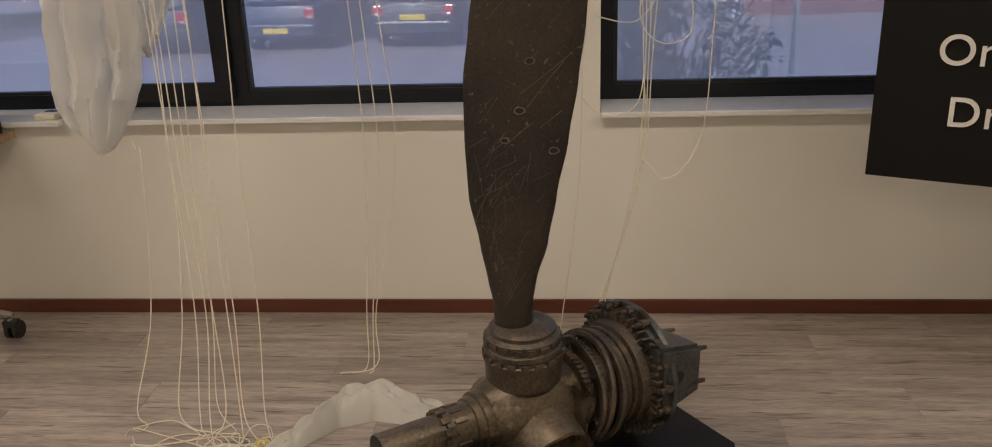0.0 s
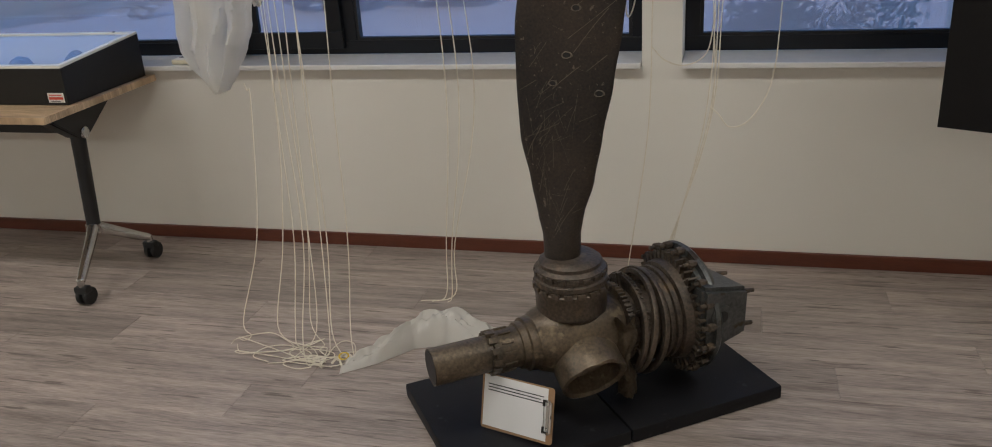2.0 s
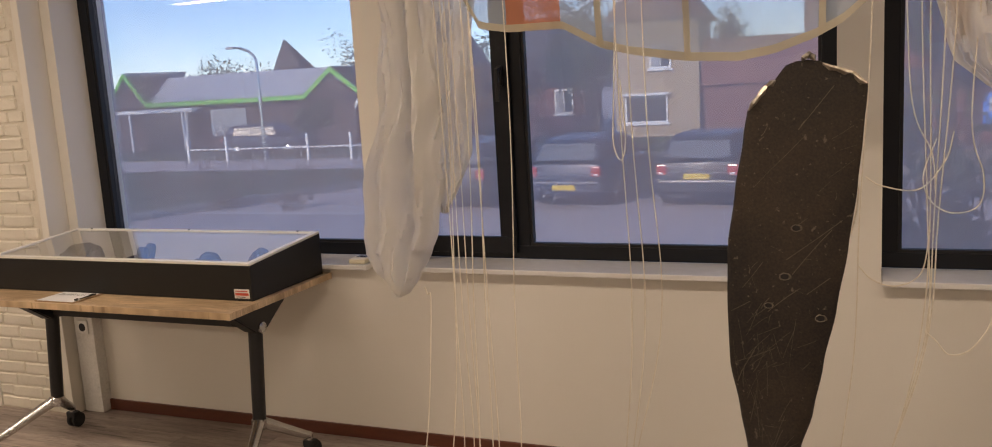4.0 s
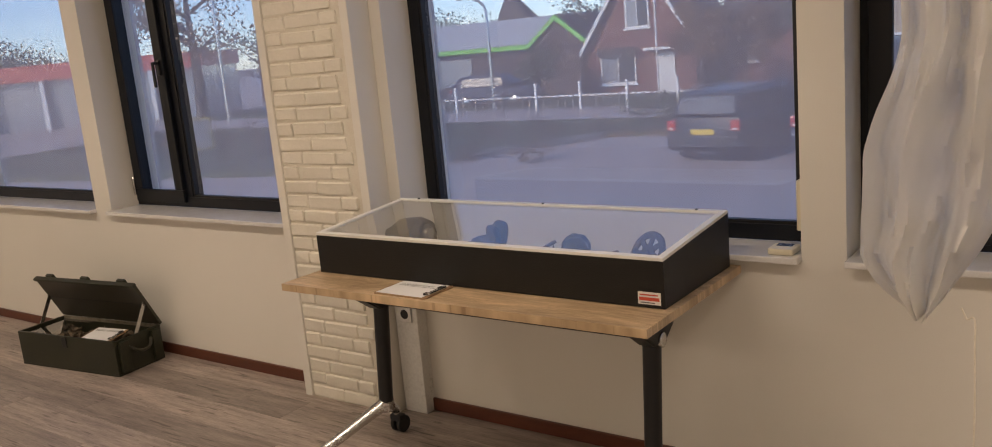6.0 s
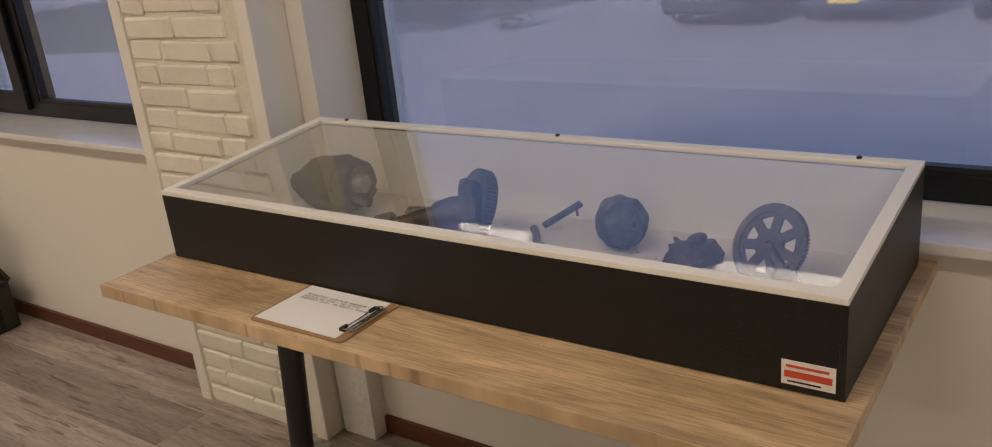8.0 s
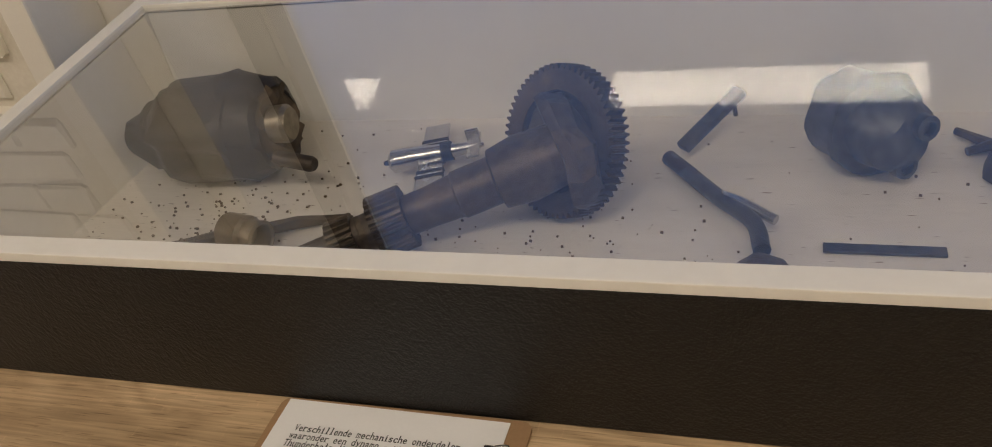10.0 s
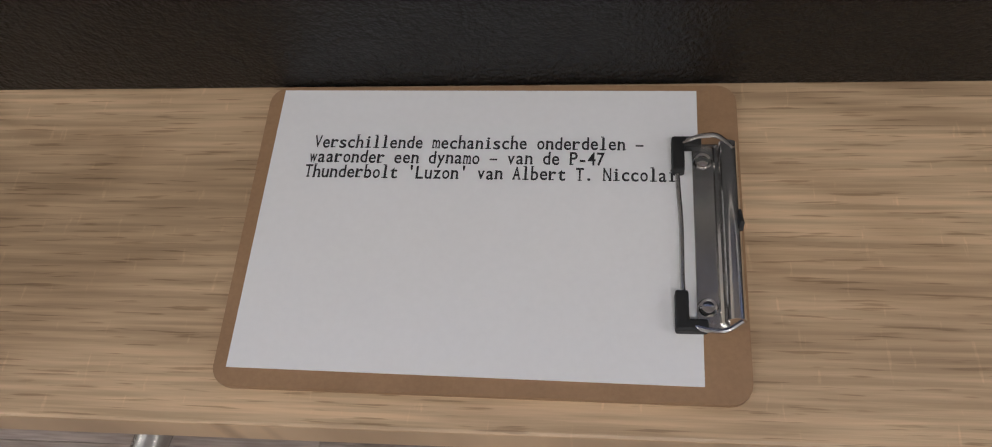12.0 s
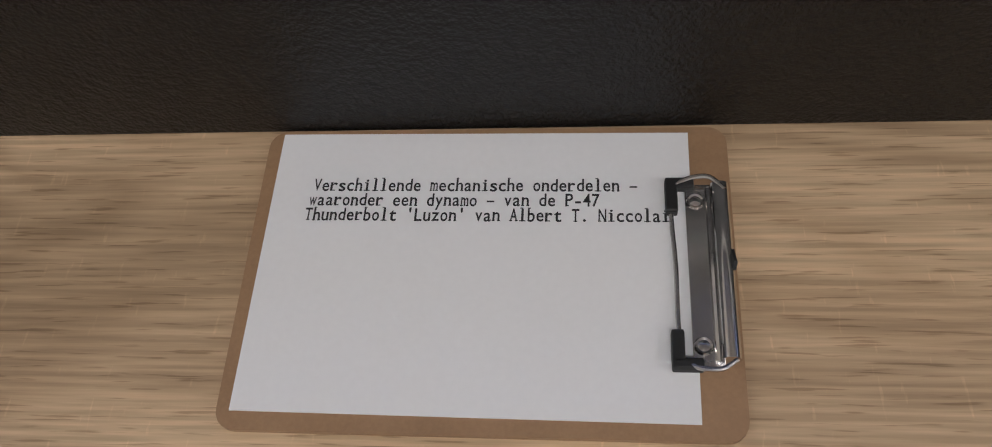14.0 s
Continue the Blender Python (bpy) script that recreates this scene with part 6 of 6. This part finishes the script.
    part("exhaust", sweep([(-0.45, -0.06, 0.28), (-0.45, 0.2, 0.28)], 0.03, 8), M_STEEL, body)


car(-7.95, 17.6, -6, M_CARDARK, "dark grey estate car parked, seen from behind", True, pz=0.66)
car(-5.5, 17.9, -4, M_CARBLUE, "dark blue hatchback parked, seen from behind", pz=0.46)
car(-2.75, 17.9, -4, M_CARDARK, "black saloon car parked, seen from behind", pz=0.66)
car(-26.6, 33.5, -80, M_CARBLUE, "blue car parked by the roadside shop")


def facade_frame(a, b):
    """Local frame of a facade from a to b (x along it, y away from the viewer)."""
    d = Vector((b[0] - a[0], b[1] - a[1], 0))
    n = d.length
    d.normalize()
    y = min(a[1], b[1])
    return Matrix(((d.x, -d.y, 0, a[0]), (d.y, d.x, 0, a[1]), (0, 0, 1, gz(y) - 0.1), (0, 0, 0, 1))), n


def house_window(parent, x, z, w, h, sill=True, glass=None):
    wd = part("window", box(x, x + w, -0.06, 0.05, z, z + h, 0.01), M_TRIMW, parent, "white-framed window")
    part("pane", box(x + 0.09, x + w / 2 - 0.03, -0.075, -0.062, z + 0.09, z + h - 0.09), glass or M_PALEGL, wd)
    part("pane", box(x + w / 2 + 0.03, x + w - 0.09, -0.075, -0.062, z + 0.09, z + h - 0.09), glass or M_DARKGL, wd)
    if sill:
        part("sill", box(x - 0.1, x + w + 0.1, -0.16, -0.02, z - 0.1, z, 0.01), M_TRIMW, wd)


# red brick house
fm, wl = facade_frame((-24.3, 41.6), (-18.7, 42.4))
house = thing("house", "red brick gabled house with white trim and dark roof", "house", fm)
EAVE, APEX = 2.45, 7.0
part("wall", prism([(0, 0), (wl, 0), (wl, EAVE), (wl / 2, APEX - 0.15), (0, EAVE)], 0, 9), M_REDBR, house)
for s in (0, 1):
    xa, xb = (-0.25, wl / 2) if s == 0 else (wl + 0.25, wl / 2)
    part("roof", prism([(xa, EAVE - 0.3), (xb, APEX - 0.1), (xb, APEX + 0.1), (xa, EAVE - 0.08)], -0.35, 9.3), M_ROOF, house, "dark tiled roof slope")
    part("barge_board", prism([(xa, EAVE - 0.36), (xb, APEX - 0.2), (xb, APEX + 0.13), (xa, EAVE - 0.05)], -0.42, -0.36), M_TRIMW, house, "white barge board")
house_window(house, 0.7, 0.62, 1.9, 1.46)
house_window(house, 2.15, 3.35, 1.25, 1.5)
part("bay_roof", prism([(0.55, 2.12), (2.85, 2.12), (2.6, 2.45), (0.8, 2.45)], -0.5, 0), M_ROOF, house, "small tiled bay roof")
part("door", box(3.75, 4.6, -0.05, 0.05, 0.15, 2.1, 0.01), M_TRIMW, house, "white front door")
part("canopy", box(3.2, 4.95, -0.7, 0, 2.2, 2.33, 0.02), M_TRIMW, house, "white door canopy")
part("flagpole", sweep([(4.45, -2.4, 0), (4.45, -2.4, 7)], 0.05, 8), M_TRIMW, house, "white flagpole")
fm, wl = facade_frame((-18.2, 45.4), (-13.4, 46.0))
wing = thing("house", "brick house wing with long dark tiled roof", "house", fm)
part("wall", box(0, wl, 0, 6, 0, 2.9), M_REDBR, wing)
part("roof", prism([(-0.2, 2.75), (wl + 0.3, 2.75), (wl - 1.0, 6.2), (0.0, 6.2)], -0.3, 6.2), M_ROOF, wing)
house_window(wing, 0.5, 1.2, 0.9, 1.3), house_window(wing, 3.2, 1.2, 1.0, 1.3)

# yellow brick house
fm, wl = facade_frame((-10.7, 42.0), (-6.8, 42.3))
yel = thing("house", "yellow brick house with white window and red roof", "house", fm)
part("wall", box(0, wl, 0, 7, 0, 5.6), M_YELBR, yel)
house_window(yel, 0.45, 0.8, 2.0, 1.25, glass=M_DARKGL), house_window(yel, 1.65, 3.3, 1.0, 1.1)
part("awning", box(0.35, 2.55, -0.35, -0.02, 2.08, 2.2, 0.02), M_TRIMW, yel, "scalloped white blind over the window")
part("annex", box(wl + 0.01, wl + 5, 0.4, 7, 0, 2.4), M_REDBR, yel, "red brick annex")
part("roof", prism([(wl + 0.02, 2.4), (wl + 5.3, 2.4), (wl + 4.6, 4.5), (wl + 0.2, 4.5)], 0.2, 6), M_REDROOF, yel, "red tiled roof")
part("roof", prism([(-0.4, 5.6), (wl + 0.4, 5.6), (wl / 2, 8.6)], -0.3, 7.2), M_REDROOF, yel, "red tiled roof")

# roadside shop with green fascia
fm, wl = facade_frame((-42.0, 42.0), (-24.7, 42.2))
shop = thing("shop_building", "dark roadside shop with lime-green fascia and steep roofs", "shop", fm)
part("wall", box(0, wl - 0.4, 0, 9, 0, 2.8), M_DARKBR, shop)
part("fascia", box(2.95, 14.1, -0.5, 8.9, 2.75, 3.0, 0.02), M_LIME, shop, "lime-green fascia band")
bm = bmesh.new()
q = [bm.verts.new(p) for p in ((0.3, 0.0, 3.01), (14.6, 0.0, 3.01), (14.6, 3.2, 4.5), (0.3, 3.2, 4.5), (0.3, 9, 3.01), (14.6, 9, 3.01))]
bm.faces.new(q[:4]), bm.faces.new((q[3], q[2], q[5], q[4])), bm.faces.new((q[0], q[3], q[4])), bm.faces.new((q[1], q[5], q[2])), bm.faces.new((q[0], q[4], q[5], q[1]))
part("roof", bm, M_LIGHTROOF, shop, "pale metal roof")
for px, gw, gh in ((0.2, 2.75, 4.55), (14.1, 3.4, 4.15)):
    part("gable", prism([(px, 2.8), (px + gw, 2.8), (px + gw / 2, gh)], -0.3, 5), M_DARKBR, shop, "dark gable")
    part("gable_roof", prism([(px - 0.1, 3.0), (px + gw / 2, gh + 0.2), (px + gw / 2, gh + 0.3), (px - 0.1, 3.1)], -0.3, 5), M_LIGHTROOF, shop, "pale roof slope")
    for s in (0, 1):
        a, b = (px - 0.1, px + gw / 2) if s == 0 else (px + gw + 0.1, px + gw / 2)
        part("gable_fascia", prism([(a, 2.75), (b, gh - 0.02), (b, gh + 0.28), (a, 3.02)], -0.52, -0.31), M_LIME, shop, "lime-green gable fascia")
bm = bmesh.new()
vb = [bm.verts.new(p) for p in ((8.9, 3.0, 2.9), (12.6, 3.0, 2.9), (12.6, 6.0, 2.9), (8.9, 6.0, 2.9))]
vt = bm.verts.new((10.0, 4.0, 6.35))
bm.faces.new(vb[::-1])
for k in range(4):
    bm.faces.new((vb[k], vb[(k + 1) % 4], vt))
part("pyramid_roof", bm, M_ROOF, shop, "steep dark pyramid roof")
part("shop_window", box(7.3, 9.8, -0.08, 0.0, 0.9, 2.45, 0.02), M_PALEGL, shop, "pale poster window")
for px in (2.0, 5.9, 6.15):
    part("pillar", box(px, px + 0.14, -0.9, -0.75, 0, 2.4, 0.02), M_TRIMW, shop, "white pillar")
part("entrance", box(2.3, 5.4, -0.06, 0, 0.1, 2.3, 0.02), M_DARKGL, shop, "wide glazed entrance")
part("canopy_edge", box(1.1, 6.8, -1.0, -0.1, 2.4, 2.62, 0.02), M_TRIMW, shop, "white canopy edge")

fm, wl = facade_frame((-62, 22), (-46, 34))
far = thing("shop_building", "low pale roadside shop with red fascia far off", "shop", fm)
part("wall", box(0, wl, 0, 8, 0, 3.0), M_PALEGL, far)
part("fascia", box(-0.2, wl + 0.2, -0.4, 8, 3.0, 3.9), M_RED, far, "red fascia")
for k in range(6):
    part("pillar", box(1 + 3.2 * k, 1.25 + 3.2 * k, -0.4, -0.1, 0, 3.0), M_TRIMW, far)

# street lamps and posts


def street_lamp(x, y, h, arm):
    s = thing("street_lamp", "grey street lamp with a curved arm", "street lamp", Matrix.Translation((x, y, gz(y))))
    part("pole", sweep([(0, 0, 0), (0, 0, h * 0.5), (0, 0, h - 0.6)] + [(arm * (1 - math.cos(a)), 0, h - 0.6 + 0.6 * math.sin(a)) for a in (0.4, 0.8, 1.2, 1.5)], [0.08, 0.07, 0.055, 0.05, 0.05, 0.045, 0.04], 8), M_STEEL, s, "", True)
    part("head", box(arm * 0.93 - 0.35 if arm < 0 else arm * 0.93, arm * 0.93 if arm < 0 else arm * 0.93 + 0.35, -0.08, 0.08, h - 0.06, h + 0.04, 0.03), M_LIGHTROOF, s, "flat lamp head")


street_lamp(-21.7, 29.5, 4.55, -1.1)
street_lamp(-35.9, 27.7, 8.0, -0.9)
ps = thing("parking_sign", "blue square parking sign with white letter on a pole", "sign", Matrix.Translation((3.44, 27.0, gz(27))))
part("pole", sweep([(0, 0.03, 0), (0, 0.03, 1.6)], 0.03, 8), M_STEEL, ps)
part("plate", box(-0.27, 0.27, -0.01, 0.01, 0.83, 1.66, 0.005), M_BLUE, ps, "blue plate")
words("letter", "P", 0.52, M_TRIMW, ps, Matrix.Translation((-0.16, -0.014, 1.18)) @ pose(0, 0, 0, 90), 0.003)
bar = thing("barrier_arm", "slanting pale barrier rail in the shrubs", "barrier")
part("rail", sweep([(0.98, 10.0, 0.08), (2.73, 10.0, 0.71)], 0.022, 8), M_LIGHTROOF, bar)
part("post", sweep([(1.05, 10.02, gz(10)), (1.05, 10.02, 0.10)], 0.03, 8), M_STEEL, bar)
part("post", sweep([(2.66, 10.02, gz(10)), (2.66, 10.02, 0.68)], 0.03, 8), M_STEEL, bar)

# shrub and neighbouring brick building by the parking sign
brd = random.Random(17)
shrub = thing("shrub", "loose green shrub with bare twigs close outside the window", "shrub")
bm = bmesh.new()
pl_ = []
for k in range(46):
    x0_, e = brd.uniform(0.5, 1.6), Vector((brd.uniform(0.1, 2.05), 8.6 + brd.uniform(-0.5, 0.5), brd.uniform(-0.4, 1.15)))
    sweep([(x0_, 8.6, gz(8.6)), ((x0_ + e.x) / 2, 8.6, (e.z - 0.9) / 2), e], [0.02, 0.012, 0.004], 5, bm)
    pl_.append(((e.x, e.y, e.z), 0.24, 62))
    pl_.append((((x0_ + e.x) / 2, e.y, (e.z - 0.9) / 2), 0.26, 40))
part("twigs", bm, M_BARK, shrub)["kind"] = "stuff"
leaves("foliage", pl_, 0.045, M_LEAF, "", "", 9, shrub)["kind"] = "stuff"
nb = thing("brick_building", "red-brown brick building with white downpipe", "building")
part("wall", box(-1.5, 4.7, 30.5, 36, gz(29), 4.2), M_REDBR, nb)
part("wing_wall", box(4.27, 10.0, 22, 30, gz(22), 5.0), M_REDBR, nb)
part("downpipe", sweep([(4.19, 21.9, gz(22)), (4.19, 21.9, 5)], 0.11, 10), M_LIGHTROOF, nb, "pale downpipe")
part("dark_band", box(-1.6, 4.2, 30.1, 30.5, 0.5, 1.05), M_ROOF, nb, "dark canopy edge")
part("roof", box(-1.8, 4.75, 30.2, 36.2, 4.2, 4.5), M_ROOF, nb)
part("notice", box(3.9, 4.3, 30.46, 30.5, 0.1, 0.4), M_TRIMW, nb, "small white notice")

tree(-41.0, 30.0, 10.0, 3.4, M_AUTUMN, "large street tree with autumn leaves", 3)
tree(-17.2, 39.5, 4.3, 1.4, M_AUTUMN, "small orange autumn tree by the house", 4)
tree(-15.4, 40.2, 3.7, 1.3, M_AUTUMN, "small orange autumn tree by the house", 5)
tree(-12.2, 44, 6.5, 2.2, M_LEAF, "green garden tree between the houses", 6)
tree(-13.8, 48, 8.0, 2.8, M_LEAF, "tall green garden tree between the houses", 7)
tree(2.4, 28.0, 8.0, 2.0, M_LEAF, "tall green tree beside the brick building", 8)
tree(-25.4, 38.5, 2.6, 0.9, M_LEAF, "small young green tree beside the house", 12)
for k, (x, y) in enumerate(((-46, 60), (-36, 64), (-28, 66), (-18, 64), (-8, 62), (2, 60), (-60, 50), (-70, 38), (-62, 30))):
    tree(x, y, 5.5 + (k % 3) * 0.8, 3.2, M_LEAF, "distant green tree behind the houses", 30 + k, density=200)
ss = thing("yellow_sign_frame", "small yellow-framed sign board on the grass", "sign", Matrix.Translation((-22.4, 16.0, gz(16))) @ pose(0, 0, 0, 0, 0, 55))
part("board", box(-0.5, 0.5, -0.02, 0.02, 0.6, 1.4, 0.01), M_KERB, ss)
part("frame", box(-0.55, 0.55, -0.01, 0.03, 0.55, 1.45, 0.01), M_PLATE, ss, "yellow frame")
part("post", box(-0.03, 0.03, 0.0, 0.06, 0, 0.6), M_STEEL, ss)

# ---- floor planks ----
PW, PL = 0.184, 1.22


def plank_mesh(w, l):
    bm = bmesh.new()
    e = 0.0016
    lo = [bm.verts.new(p) for p in ((0, 0, -0.004), (l, 0, -0.004), (l, w, -0.004), (0, w, -0.004))]
    mid = [bm.verts.new(p) for p in ((0.0004, 0.0004, -0.0008), (l - 0.0004, 0.0004, -0.0008), (l - 0.0004, w - 0.0004, -0.0008), (0.0004, w - 0.0004, -0.0008))]
    hi = [bm.verts.new(p) for p in ((e, e, 0), (l - e, e, 0), (l - e, w - e, 0), (e, w - e, 0))]
    for a, b in ((lo, mid), (mid, hi)):
        for k in range(4):
            bm.faces.new((a[k], a[(k + 1) % 4], b[(k + 1) % 4], b[k]))
    bm.faces.new(hi)
    return mesh_of("plank", bm, M_PLANK)


plank = plank_mesh(PW, PL)
row, y = 0, WY - PW
while y > 0.3:
    x = XL + 0.02 - [0.0, 0.44, 0.87, 0.23, 0.66, 1.05][row % 6]
    while x < 3.4:
        if x > XL - 0.001:
            ob = new("plank", plank)
            ob.parent = floor
            ob.location = (x, y, 0)
        x += PL
    y -= PW
    row += 1
